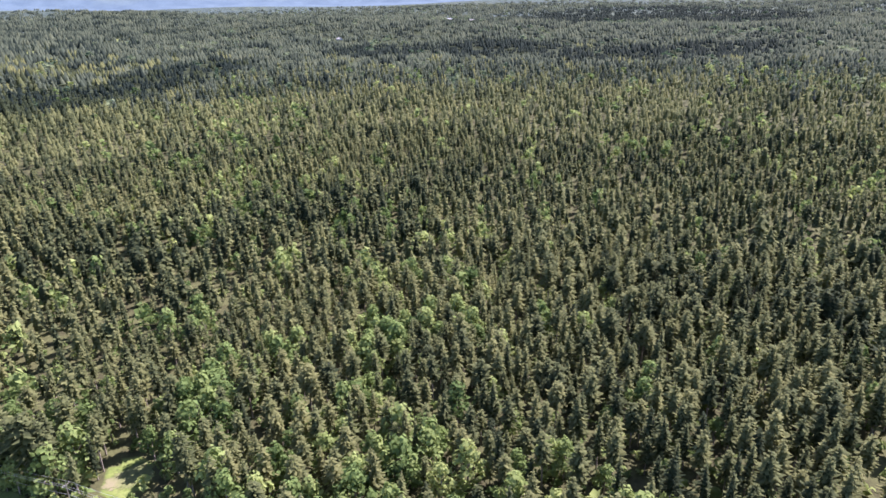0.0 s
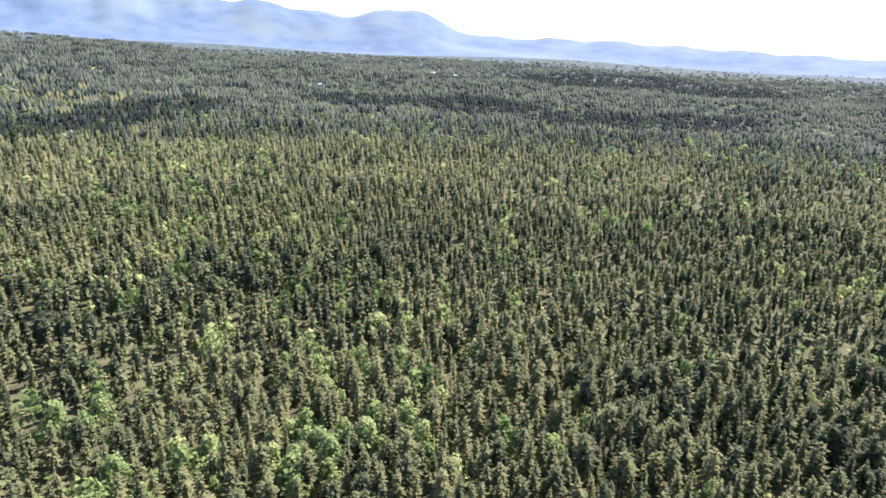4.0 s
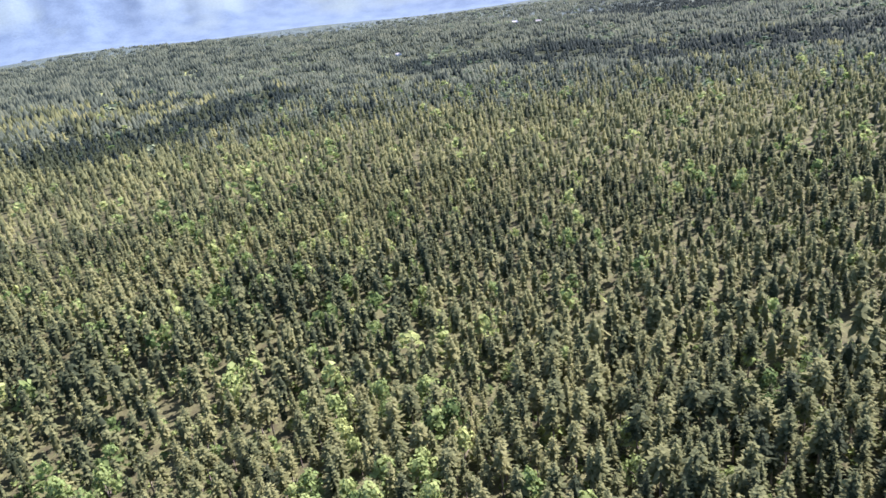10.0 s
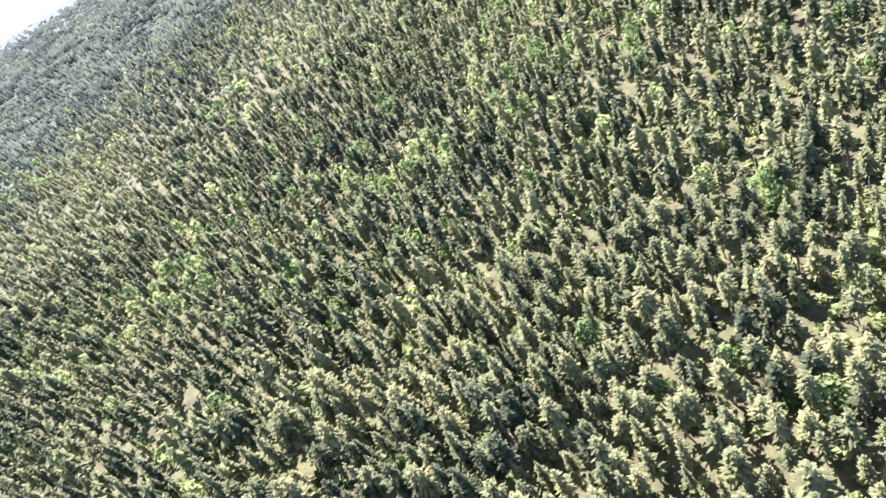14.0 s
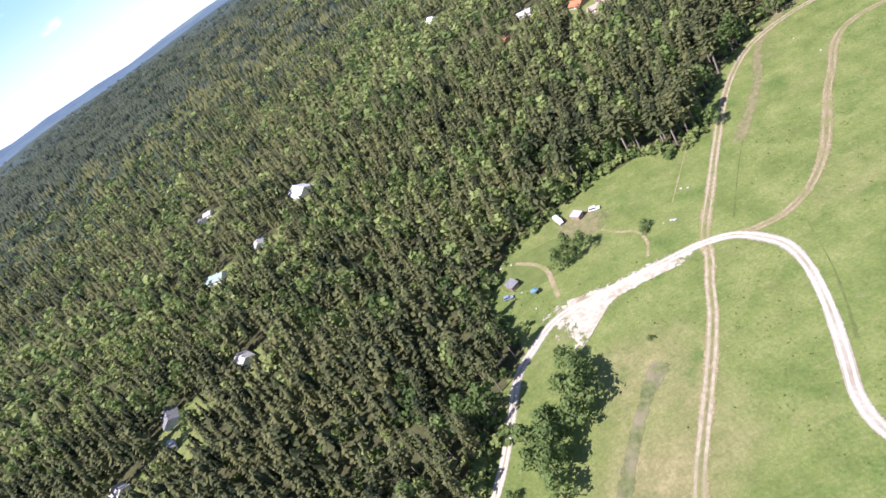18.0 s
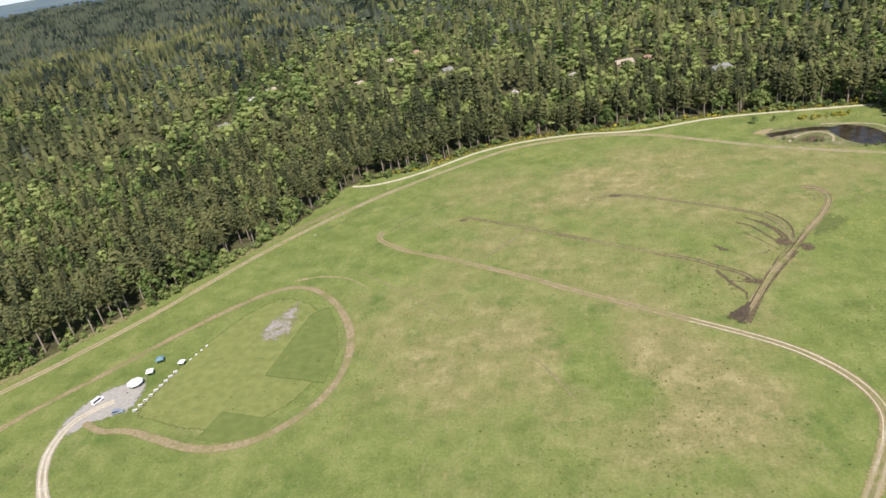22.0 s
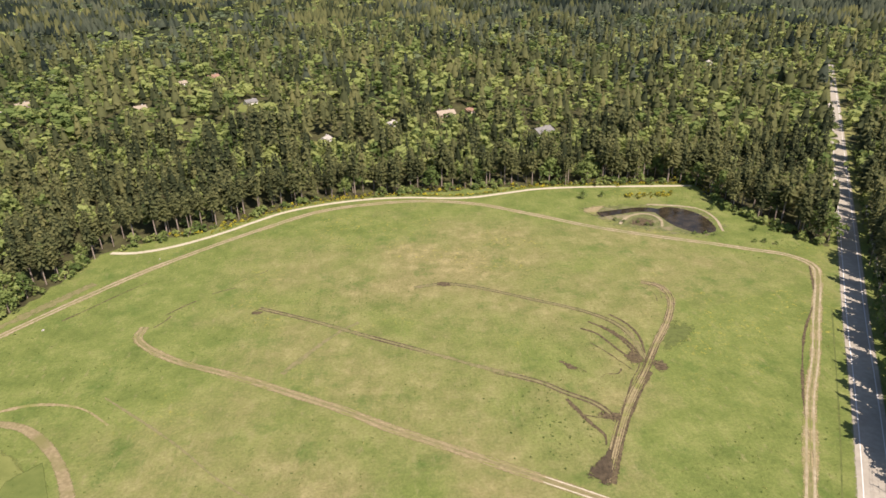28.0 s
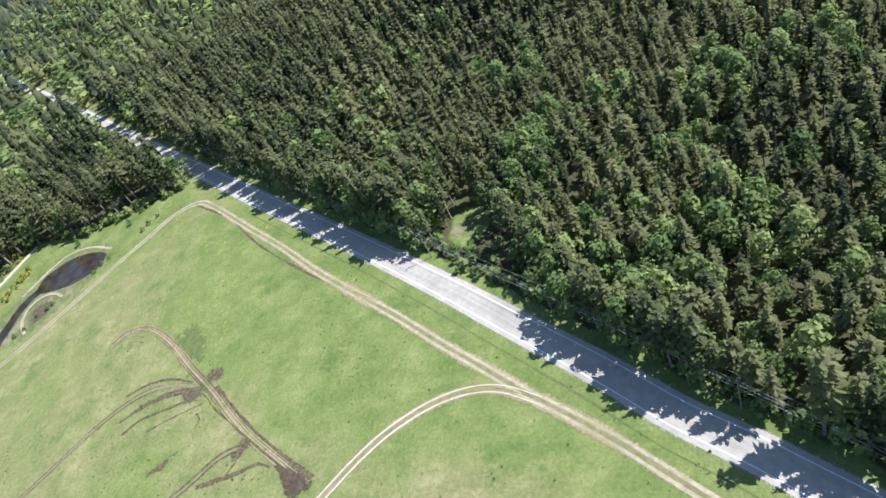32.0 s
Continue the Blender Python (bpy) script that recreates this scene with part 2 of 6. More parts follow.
M["lush"] = ragged(surface("lush_grass", ((0.085, 0.105, 0.030), (0.125, 0.150, 0.042)), 0.5, 0.95, 0.25, 0.2), 0.8, 0.4)
M["wet"] = ragged(surface("wet_mud", ((0.045, 0.034, 0.020), (0.100, 0.076, 0.046)), 0.6, 0.5, 0.2, 0.2), 0.4, 0.5)
M["scrape"] = ragged(surface("scrape", ((0.20, 0.18, 0.145), (0.36, 0.33, 0.28)), 0.6, 0.95, 0.25, 0.2, ((0.16, 0.16, 0.07), 0.2, 0.45, 0.6)), 0.6, 0.3)
M["water"] = surface("water", ((0.020, 0.016, 0.010), (0.052, 0.040, 0.024)), 0.16, 0.14)
M["water"].node_tree.nodes["Principled BSDF"].inputs["Specular IOR Level"].default_value = 0.13
M["mown"] = ragged(surface("mown_grass", ((0.145, 0.168, 0.046), (0.195, 0.212, 0.064)), 0.25, 0.95, 0.15, 0.1), 0.03, 0.4, 0.93, 0.96)
M["mown_dark"] = ragged(surface("mown_grass_dark", ((0.106, 0.138, 0.034), (0.140, 0.168, 0.045)), 0.25, 0.95, 0.15, 0.1), 0.03, 0.4, 0.93, 0.96)
M["wood_grey"] = surface("weathered_wood", ((0.17, 0.14, 0.11), (0.30, 0.26, 0.21)), 2.0, 0.9, 0.2, 0.2)
M["metal_dark"] = surface("wire_metal", ((0.25, 0.25, 0.25), (0.4, 0.4, 0.4)), 2.0, 0.5, 0.1, metal=0.4)


def ground_material():
    """Meadow, forest floor and far canopy on one sheet, told apart by the mask laid on the mesh."""
    m = bpy.data.materials.new("ground")
    m.use_nodes = True
    t = m.node_tree
    b = t.nodes["Principled BSDF"]
    b.inputs["Roughness"].default_value = 0.95
    b.inputs["Specular IOR Level"].default_value = 0.15
    tc = t.nodes.new("ShaderNodeTexCoord")

    def noise_at(scale, detail=6, rough=0.55):
        n = t.nodes.new("ShaderNodeTexNoise")
        n.inputs["Scale"].default_value, n.inputs["Detail"].default_value, n.inputs["Roughness"].default_value = scale, detail, rough
        t.links.new(tc.outputs["Object"], n.inputs["Vector"])
        return n.outputs[0]

    def ramp_of(src, stops):
        r = t.nodes.new("ShaderNodeValToRGB")
        while len(r.color_ramp.elements) < len(stops):
            r.color_ramp.elements.new(0.5)
        for e, (p, c) in zip(r.color_ramp.elements, stops):
            e.position, e.color = p, (*c, 1)
        t.links.new(src, r.inputs[0])
        return r.outputs[0]

    def mixed(fac, a, c, blend="MIX"):
        x = t.nodes.new("ShaderNodeMixRGB")
        x.blend_type = blend
        if isinstance(fac, float):
            x.inputs[0].default_value = fac
        else:
            t.links.new(fac, x.inputs[0])
        for k, v in ((1, a), (2, c)):
            if isinstance(v, tuple):
                x.inputs[k].default_value = (*v, 1)
            else:
                t.links.new(v, x.inputs[k])
        return x.outputs[0]

    def span(src, lo, hi):
        r = t.nodes.new("ShaderNodeMapRange")
        r.inputs["From Min"].default_value, r.inputs["From Max"].default_value = lo, hi
        t.links.new(src, r.inputs["Value"])
        return r.outputs[0]

    green = ramp_of(noise_at(0.07, 9, 0.7), [(0.32, (0.098, 0.134, 0.032)), (0.5, (0.147, 0.182, 0.048)), (0.68, (0.205, 0.226, 0.072))])
    tan = ramp_of(noise_at(0.10, 9, 0.72), [(0.32, (0.150, 0.158, 0.056)), (0.5, (0.222, 0.202, 0.084)), (0.66, (0.320, 0.276, 0.132))])
    dry = t.nodes.new("ShaderNodeAttribute"); dry.attribute_name = "dry"
    lean = t.nodes.new("ShaderNodeMath"); lean.operation = "MULTIPLY_ADD"; lean.inputs[1].default_value = 2.6
    t.links.new(noise_at(0.016, 9, 0.72), lean.inputs[0])
    less = t.nodes.new("ShaderNodeMath"); less.operation = "SUBTRACT"; less.inputs[1].default_value = 1.22
    t.links.new(dry.outputs["Fac"], less.inputs[0]); t.links.new(less.outputs[0], lean.inputs[2])
    grass = mixed(span(lean.outputs[0], 0.15, 0.9), green, tan)
    # lush drifts with soft rims
    grass = mixed(span(noise_at(0.045, 9, 0.75), 0.54, 0.70), grass, (0.078, 0.130, 0.028))
    # faint mottling along the mown rows
    turn = t.nodes.new("ShaderNodeMapping"); turn.inputs["Rotation"].default_value, turn.inputs["Scale"].default_value = (0, 0, 0.56), (0.6, 0.22, 1)
    t.links.new(tc.outputs["Object"], turn.inputs[0])
    combed = t.nodes.new("ShaderNodeTexNoise")
    combed.inputs["Scale"].default_value, combed.inputs["Detail"].default_value, combed.inputs["Roughness"].default_value = 0.6, 7, 0.7
    t.links.new(turn.outputs[0], combed.inputs["Vector"])
    grass = mixed(span(combed.outputs[0], 0.55, 0.80), grass, (0.105, 0.132, 0.036))
    grass = mixed(span(combed.outputs[0], 0.44, 0.20), grass, (0.250, 0.228, 0.105))
    # buttercups in drifts, in the damp half of the meadow
    drift = t.nodes.new("ShaderNodeMath"); drift.operation = "MULTIPLY"
    bloom = t.nodes.new("ShaderNodeAttribute"); bloom.attribute_name = "bloom"
    more = t.nodes.new("ShaderNodeMath"); more.use_clamp = True
    t.links.new(span(noise_at(0.018, 3), 0.55, 0.66), more.inputs[0]); t.links.new(bloom.outputs["Fac"], more.inputs[1])
    t.links.new(more.outputs[0], drift.inputs[0])
    t.links.new(span(noise_at(0.4, 7, 0.8), 0.56, 0.66), drift.inputs[1])
    damp = t.nodes.new("ShaderNodeMath"); damp.operation = "MULTIPLY"
    flowers = t.nodes.new("ShaderNodeAttribute"); flowers.attribute_name = "flowers"
    t.links.new(drift.outputs[0], damp.inputs[0]); t.links.new(flowers.outputs["Fac"], damp.inputs[1])
    grass = mixed(damp.outputs[0], grass, (0.40, 0.34, 0.06))
    # small dark weeds
    grass = mixed(span(noise_at(0.35, 6, 0.7), 0.66, 0.72), grass, (0.075, 0.102, 0.030))
    floor = ramp_of(noise_at(0.12, 6), [(0.35, (0.048, 0.044, 0.022)), (0.6, (0.086, 0.088, 0.036))])
    far = ramp_of(noise_at(0.02, 9, 0.65), [(0.38, (0.022, 0.030, 0.015)), (0.62, (0.048, 0.060, 0.026))])
    mask = t.nodes.new("ShaderNodeAttribute"); mask.attribute_name = "meadow"
    away = t.nodes.new("ShaderNodeAttribute"); away.attribute_name = "woods"
    col = mixed(away.outputs["Fac"], floor, far)
    edge = t.nodes.new("ShaderNodeMath"); edge.operation = "MULTIPLY_ADD"
    t.links.new(noise_at(0.25, 5), edge.inputs[0]); edge.inputs[1].default_value = 0.5
    shift = t.nodes.new("ShaderNodeMath"); shift.operation = "SUBTRACT"; shift.inputs[1].default_value = 0.25
    t.links.new(mask.outputs["Fac"], shift.inputs[0]); t.links.new(shift.outputs[0], edge.inputs[2])
    col = mixed(span(edge.outputs[0], 0.35, 0.65), col, grass)
    fine = noise_at(0.9, 7, 0.8)
    hs = t.nodes.new("ShaderNodeHueSaturation")
    mr = t.nodes.new("ShaderNodeMapRange")
    mr.inputs["From Min"].default_value, mr.inputs["From Max"].default_value = 0.25, 0.75
    mr.inputs["To Min"].default_value, mr.inputs["To Max"].default_value = 0.62, 1.38
    t.links.new(fine, mr.inputs["Value"]); t.links.new(mr.outputs[0], hs.inputs["Value"]); t.links.new(col, hs.inputs["Color"])
    t.links.new(hs.outputs[0], b.inputs["Base Color"])
    bn = t.nodes.new("ShaderNodeBump")
    bn.inputs["Strength"].default_value, bn.inputs["Distance"].default_value = 0.5, 0.4
    t.links.new(noise_at(0.9, 6, 0.7), bn.inputs["Height"]); t.links.new(bn.outputs[0], b.inputs["Normal"])
    return m


M["ground"] = ground_material()
# distance haze painted into the bluish hill colour, faintly into the far woods
M["hazed_hills"] = surface("hazed_hills", ((0.066, 0.102, 0.136), (0.092, 0.134, 0.168)), 0.010, 1.0, 0.2, 0, ((0.115, 0.155, 0.150), 0.0022, 0.50, 0.70))
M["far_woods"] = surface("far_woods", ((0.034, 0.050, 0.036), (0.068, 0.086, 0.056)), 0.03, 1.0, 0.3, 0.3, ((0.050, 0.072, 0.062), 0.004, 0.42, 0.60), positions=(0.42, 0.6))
for key in ("far_woods", "hazed_hills"):
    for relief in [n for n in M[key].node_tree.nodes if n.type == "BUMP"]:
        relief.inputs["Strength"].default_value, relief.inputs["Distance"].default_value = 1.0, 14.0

# ---------------------------------------------------------------- the plan
ROAD = [(560, 815), (420, 590), (300, 400), (253, 325), (203, 246), (176, 202), (153, 165), (131, 131), (116, 109), (104, 91), (93, 75), (82, 60), (73, 45), (63, 30),
        (26, -26), (-6, -74), (-32, -113), (-42, -131), (-56, -151), (-66, -166), (-79, -183), (-93, -200), (-112, -223), (-133, -248), (-154, -275), (-169, -302),
        (-180, -322), (-200, -375), (-213, -435), (-228, -485), (-262, -580), (-340, -780), (-457, -1066)]
FIELD = [(-79, -183), (-66, -166), (-32, -113), (26, -26), (63, 30), (104, 91), (153, 165), (203, 246), (238, 302), (226, 322), (206, 371), (203, 418), (167, 421),
        (91, 425), (18, 421), (-52, 412), (-113, 371), (-156, 352), (-165, 332), (-172, 300), (-184, 273), (-205, 234), (-226, 194), (-246, 161), (-271, 131),
        (-291, 94), (-285, 70), (-276, 42), (-246, 10), (-228, -3), (-226, -14), (-242, -30), (-243, -52), (-241, -70), (-235, -82), (-232, -102), (-218, -115),
        (-199, -126), (-176, -121), (-164, -118), (-150, -130), (-130, -141), (-112, -152), (-98, -167)]
PERIMETER = [(-40, -101), (-10, -56), (20, -10), (40, 21), (57, 48), (65, 60), (74, 73), (82, 86), (90, 100), (99, 114), (109, 130), (121, 148), (134, 169), (149, 193),
        (166, 217), (184, 245), (205, 277), (212, 292), (206, 305), (190, 314), (173, 323), (142, 338), (112, 355), (83, 376), (52, 396), (18, 405), (-16, 403),
        (-47, 394), (-79, 370), (-106, 346), (-130, 322), (-155, 291), (-178, 258), (-198, 222), (-218, 185), (-239, 152), (-262, 120), (-278, 95), (-280, 75),
        (-275, 55), (-263, 38), (-243, 19), (-214, -3), (-189, -21), (-167, -37), (-152, -44), (-142, -50), (-127, -58), (-109, -70), (-91, -83), (-78, -92),
        (-59, -102), (-47, -106)]
DRIVE = [(-76, -174), (-88, -164), (-100, -153), (-118, -141), (-134, -133), (-152, -124), (-160, -115), (-167, -105), (-169, -95), (-167, -83), (-166, -69),
        (-164, -56), (-162, -43), (-157, -32), (-148, -26), (-138, -23), (-125, -25), (-111, -30), (-100, -35), (-88, -41), (-78, -46), (-67, -48), (-52, -44),
        (-41, -36), (-34, -27), (-32, -18), (-34, -6), (-42, 9), (-53, 24), (-66, 42), (-76, 49), (-88, 55), (-100, 58), (-117, 56), (-138, 52), (-152, 52), (-166, 56),
        (-180, 64), (-191, 74), (-201, 89), (-204, 104), (-200, 113), (-193, 120)]
LOOP = [(-157, -32), (-153, -22), (-153, -11), (-159, 2), (-171, 16), (-189, 31), (-203, 42), (-217, 55), (-232, 68), (-240, 80), (-241, 93), (-235, 106), (-227, 118),
        (-210, 140), (-191, 167), (-171, 191), (-152, 206), (-135, 205), (-118, 191), (-105, 172), (-98, 154), (-96, 136), (-99, 120), (-106, 108), (-116, 98),
        (-129, 93), (-143, 93), (-160, 98), (-175, 102), (-187, 102), (-198, 107)]
WHITE_PATH = [(-155, 347), (-141, 346), (-125, 351), (-110, 360), (-96, 371), (-82, 384), (-67, 396), (-44, 406), (-16, 412), (11, 412), (35, 408), (53, 408), (75, 413),
        (98, 418), (128, 418), (167, 415), (201, 412)]
TAN = [(-112, 268), (-111, 257), (-92, 241), (-64, 227), (-41, 214), (-22, 203), (-4, 191), (13, 181), (28, 172), (43, 163), (58, 154),
        (70, 146), (79, 138), (87, 127), (91, 116), (91, 106), (87, 95)]
MUD = [(119, 285), (126, 280), (127, 268), (119, 251), (106, 232), (95, 215), (85, 201), (76, 187), (67, 170), (62, 160)]
RUT_A = [(97, 222), (98, 235), (96, 246), (90, 255), (79, 264), (62, 274), (40, 287), (24, 293), (8, 291)]
RUT_B = [(74, 189), (70, 197), (60, 205), (52, 212), (34, 222), (16, 233), (-15, 251), (-38, 265), (-64, 279)]
POND = [(124, 370), (138, 373), (152, 375), (164, 370), (173, 358), (174, 344)]
# yards and gaps in the woods: centre and half axes
GAPS = [(162, 130, 10, 8), (-214, -378, 20, 30), (-236, -455, 14, 30), (-460, 92, 14, 36), (-438, 88, 16, 30), (-482, 36, 24, 14), (-455, 40, 14, 12), (-430, -305, 17, 11), (-593, -350, 26, 13), (-50, 548, 26, 9), (-26, 531, 12, 8), (-215, 825, 26, 10), (-374, 700, 24, 12),
        (-142, 696, 13, 9), (-239, 800, 13, 9), (-248, 681, 12, 9), (414, 842, 22, 12), (-365, 553, 12, 9), (-535, 26, 22, 9), (458, 2366, 130, 60), (523, -384, 9, 8), (1700, 600, 75, 38), (1820, 556, 85, 34), (1905, 480, 60, 45), (1990, 640, 65, 35), (2050, 500, 50, 30), (2222, -525, 45, 26), (1795, -95, 32, 18), (111, 1890, 40, 20), (-777, -42, 16, 12), (30, -330, 7, 10)]
HOUSES = [(-282, -263, 13, 9, 0.6, "pale"), (-271, -313, 16, 10, 0.4, "grey"), (-232, -336, 10, 8, 0.9, "pale"), (-243, -306, 7, 5, 0.4, "pale"), (-491, -228, 26, 16, 0.5, "white"), (-425, -306, 18, 10, 1.1, "green"),
          (-438, -267, 13, 8, 0.2, "pale"), (-593, -352, 12, 9, 0.5, "grey"), (-606, -347, 10, 8, 1.2, "pale"), (-495, 45, 13, 9, 0.4, "red"), (-471, 60, 15, 9, 0.4, "tan"),
          (-461, 46, 10, 7, 1.0, "tan"), (-562, 16, 15, 8, 1.0, "pale"), (-526, -15, 9, 7, 0.3, "red"), (-524, 180, 10, 8, 0.7, "pale"), (-777, -42, 16, 10, 0.3, "white"), (53, 622, 17, 10, 0.3, "tan"),
          (76, 631, 11, 8, 0.9, "brown"), (130, 551, 18, 11, 0.6, "grey"), (1, 590, 10, 8, 0.9, "pale"), (-54, 549, 9, 7, 1.2, "pale"), (-211, 838, 13, 9, 0.7, "brown"),
          (-239, 806, 9, 7, 0.8, "tan"), (-142, 698, 12, 8, 0.7, "grey"), (-380, 672, 11, 8, 0.5, "pale"), (-374, 712, 12, 9, 0.6, "tan"), (-248, 684, 11, 8, 0.6, "tan"), (414, 846, 13, 9, 0.7, "pale"),
          (-362, 556, 11, 8, 0.9, "grey"), (458, 2396, 30, 15, 0.3, "white"), (111, 1900, 18, 10, 0.5, "pale"),
          (2238, -506, 24, 13, 0.4, "white"), (2186, -570, 18, 11, 0.9, "pale"), (1800, -92, 18, 11, 0.3, "pale")]


def spline(points, step=2.5, closed=False):
    """Catmull-Rom through the points, at even steps."""
    p = np.array(points, float)
    p = np.vstack([p[-1:], p, p[:2]]) if closed else np.vstack([2 * p[0] - p[1], p, 2 * p[-1] - p[-2]])
    out = []
    for i in range(1, len(p) - 2):
        a, b, c, d = p[i - 1 : i + 3]
        n = max(2, int(np.linalg.norm(c - b) / step))
        s = np.linspace(0, 1, n, endpoint=False)[:, None]
        out.append(0.5 * (2 * b + (c - a) * s + (2 * a - 5 * b + 4 * c - d) * s**2 + (3 * b - a - 3 * c + d) * s**3))
    out.append(p[-2:-1])
    return np.vstack(out)


def inside(x, y, polygon):
    hit = np.zeros(np.shape(x), bool)
    j = len(polygon) - 1
    for i in range(len(polygon)):
        (xi, yi), (xj, yj) = polygon[i], polygon[j]
        if yi != yj:
            hit ^= ((yi > y) != (yj > y)) & (x < (xj - xi) * (y - yi) / (yj - yi) + xi)
        j = i
    return hit


def distance_to(x, y, line):
    best = np.full(np.shape(x), 1e9)
    for (ax, ay), (bx, by) in zip(line[:-1], line[1:]):
        dx, dy = bx - ax, by - ay
        k = np.clip(((x - ax) * dx + (y - ay) * dy) / (dx * dx + dy * dy + 1e-9), 0, 1)
        best = np.minimum(best, np.hypot(x - ax - k * dx, y - ay - k * dy))
    return best


def smooth(v, lo, hi):
    s = np.clip((v - lo) / (hi - lo), 0, 1)
    return s * s * (3 - 2 * s)


# far ridges: bearing of the middle in degrees from +y towards +x, half width in degrees, height, distance
RIDGES = [(62, 26, 470, 4500), (30, 10, 95, 4520), (21, 4, 45, 4520), (7, 5.0, 160, 4500), (0, 5, 100, 4560), (-8, 5, 78, 4560), (-24, 5, 34, 4600), (-60, 30, 26, 4600),
          (92, 7, 90, 4500), (101, 4, 150, 4500), (112, 12, 95, 4550), (130, 14, 90, 4560), (-136, 25, 60, 4600), (170, 30, 60, 4600)]


def terrain(x, y):
    """Height of the land: level round the field, then slow rise and low hills, and ridges far off."""
    x, y = np.asarray(x, float), np.asarray(y, float)
    r = np.hypot(x + 20, y - 80)
    h = 112 * smooth(r, 650, 4000)
    roll = np.sin(x * 0.0031 + 1.3) * np.cos(y * 0.0027 + 0.4) + 0.6 * np.sin(x * 0.0063 - y * 0.0049)
    h += 9 * roll * smooth(r, 600, 1400)
    bearing = np.degrees(np.arctan2(x, y))
    for b, w, top, far in RIDGES:
        d = (bearing - b + 180) % 360 - 180
        rough = 1 + 0.07 * np.sin(bearing * 1.3 + b) + 0.03 * np.sin(bearing * 3.1 + 2 * b)
        h += top * rough * np.exp(-((d / w) ** 2)) * smooth(r, far - 1000, far) * (1 - smooth(r, far + 60, far + 500))
    return h


def raw_mesh(name, verts, tris, mats, mat_index=None, tint=None):
    """A mesh straight from arrays of vertices and triangles."""
    me = bpy.data.meshes.new(name)
    verts, tris = np.ascontiguousarray(verts, np.float32), np.ascontiguousarray(tris, np.int32)
    me.vertices.add(len(verts)); me.vertices.foreach_set("co", verts.ravel())
    me.loops.add(tris.size); me.loops.foreach_set("vertex_index", tris.ravel())
    me.polygons.add(len(tris))
    me.polygons.foreach_set("loop_start", np.arange(0, tris.size, 3, dtype=np.int32))
    for m in mats:
        me.materials.append(m)
    if mat_index is not None:
        me.polygons.foreach_set("material_index", np.ascontiguousarray(mat_index, np.int32))
    if tint is not None:
        a = me.attributes.new("tint", "FLOAT", "POINT")
        a.data.foreach_set("value", np.ascontiguousarray(tint, np.float32))
    me.update(calc_edges=True)
    return me


# ---------------------------------------------------------------- ground
# where the meadow is dry and where it is lush: centre, radius, amount
DRY = [(28, 143, 20, 0.60), (36, 126, 18, 0.52), (50, 97, 24, 0.60), (61, 114, 14, 0.45), (28, 95, 14, 0.38), (14, 305, 30, 0.30), (44, 309, 28, 0.30), (-44, 134, 24, 0.45), (-11, 136, 12, 0.38), (-23, 158, 16, 0.38),
       (131, 214, 32, -0.75), (-128, 252, 24, -0.6), (10, 332, 16, 0.4), (99, 174, 22, -0.60), (87, 142, 14, -0.60), (4, 135, 12, -0.60), (17, 121, 10, -0.60), (-100, 231, 28, -0.60), (3, 158, 12, -0.45), (38, 85, 9, -0.52), (4, 245, 14, -0.30), (68, 223, 14, -0.30),
       (-100, -92, 26, 0.5), (-128, -84, 20, 0.4), (-78, -104, 18, 0.5), (-216, -69, 9, 0.9), (-265, 108, 9, 0.4), (-240, 180, 9, 0.4), (-205, 239, 9, 0.4)]


# drifts of yellow flowers
BLOOM = [(-39, 357), (-21, 344), (-3, 367), (18, 371), (57, 346), (62, 340), (53, 338), (78, 333), (131, 235), (158, 398), (172, 399), (0, 338), (10, 328), (24, 327), (120, 226), (140, 250), (112, 203), (138, 214), (152, 236), (128, 192), (-60, 268), (-72, 284)]


def dryness(x, y):
    d = 0.42 * smooth(distance_to(x, y, FIELD + FIELD[:1]), 18, 80) * (0.35 + 0.65 * smooth(y, 40, 190)) * smooth(x, -150, -60)
    for cx, cy, r, amount in DRY:
        d = d + amount * np.exp(-(((x - cx) ** 2 + (y - cy) ** 2) / r**2) ** 1.3)
    return d


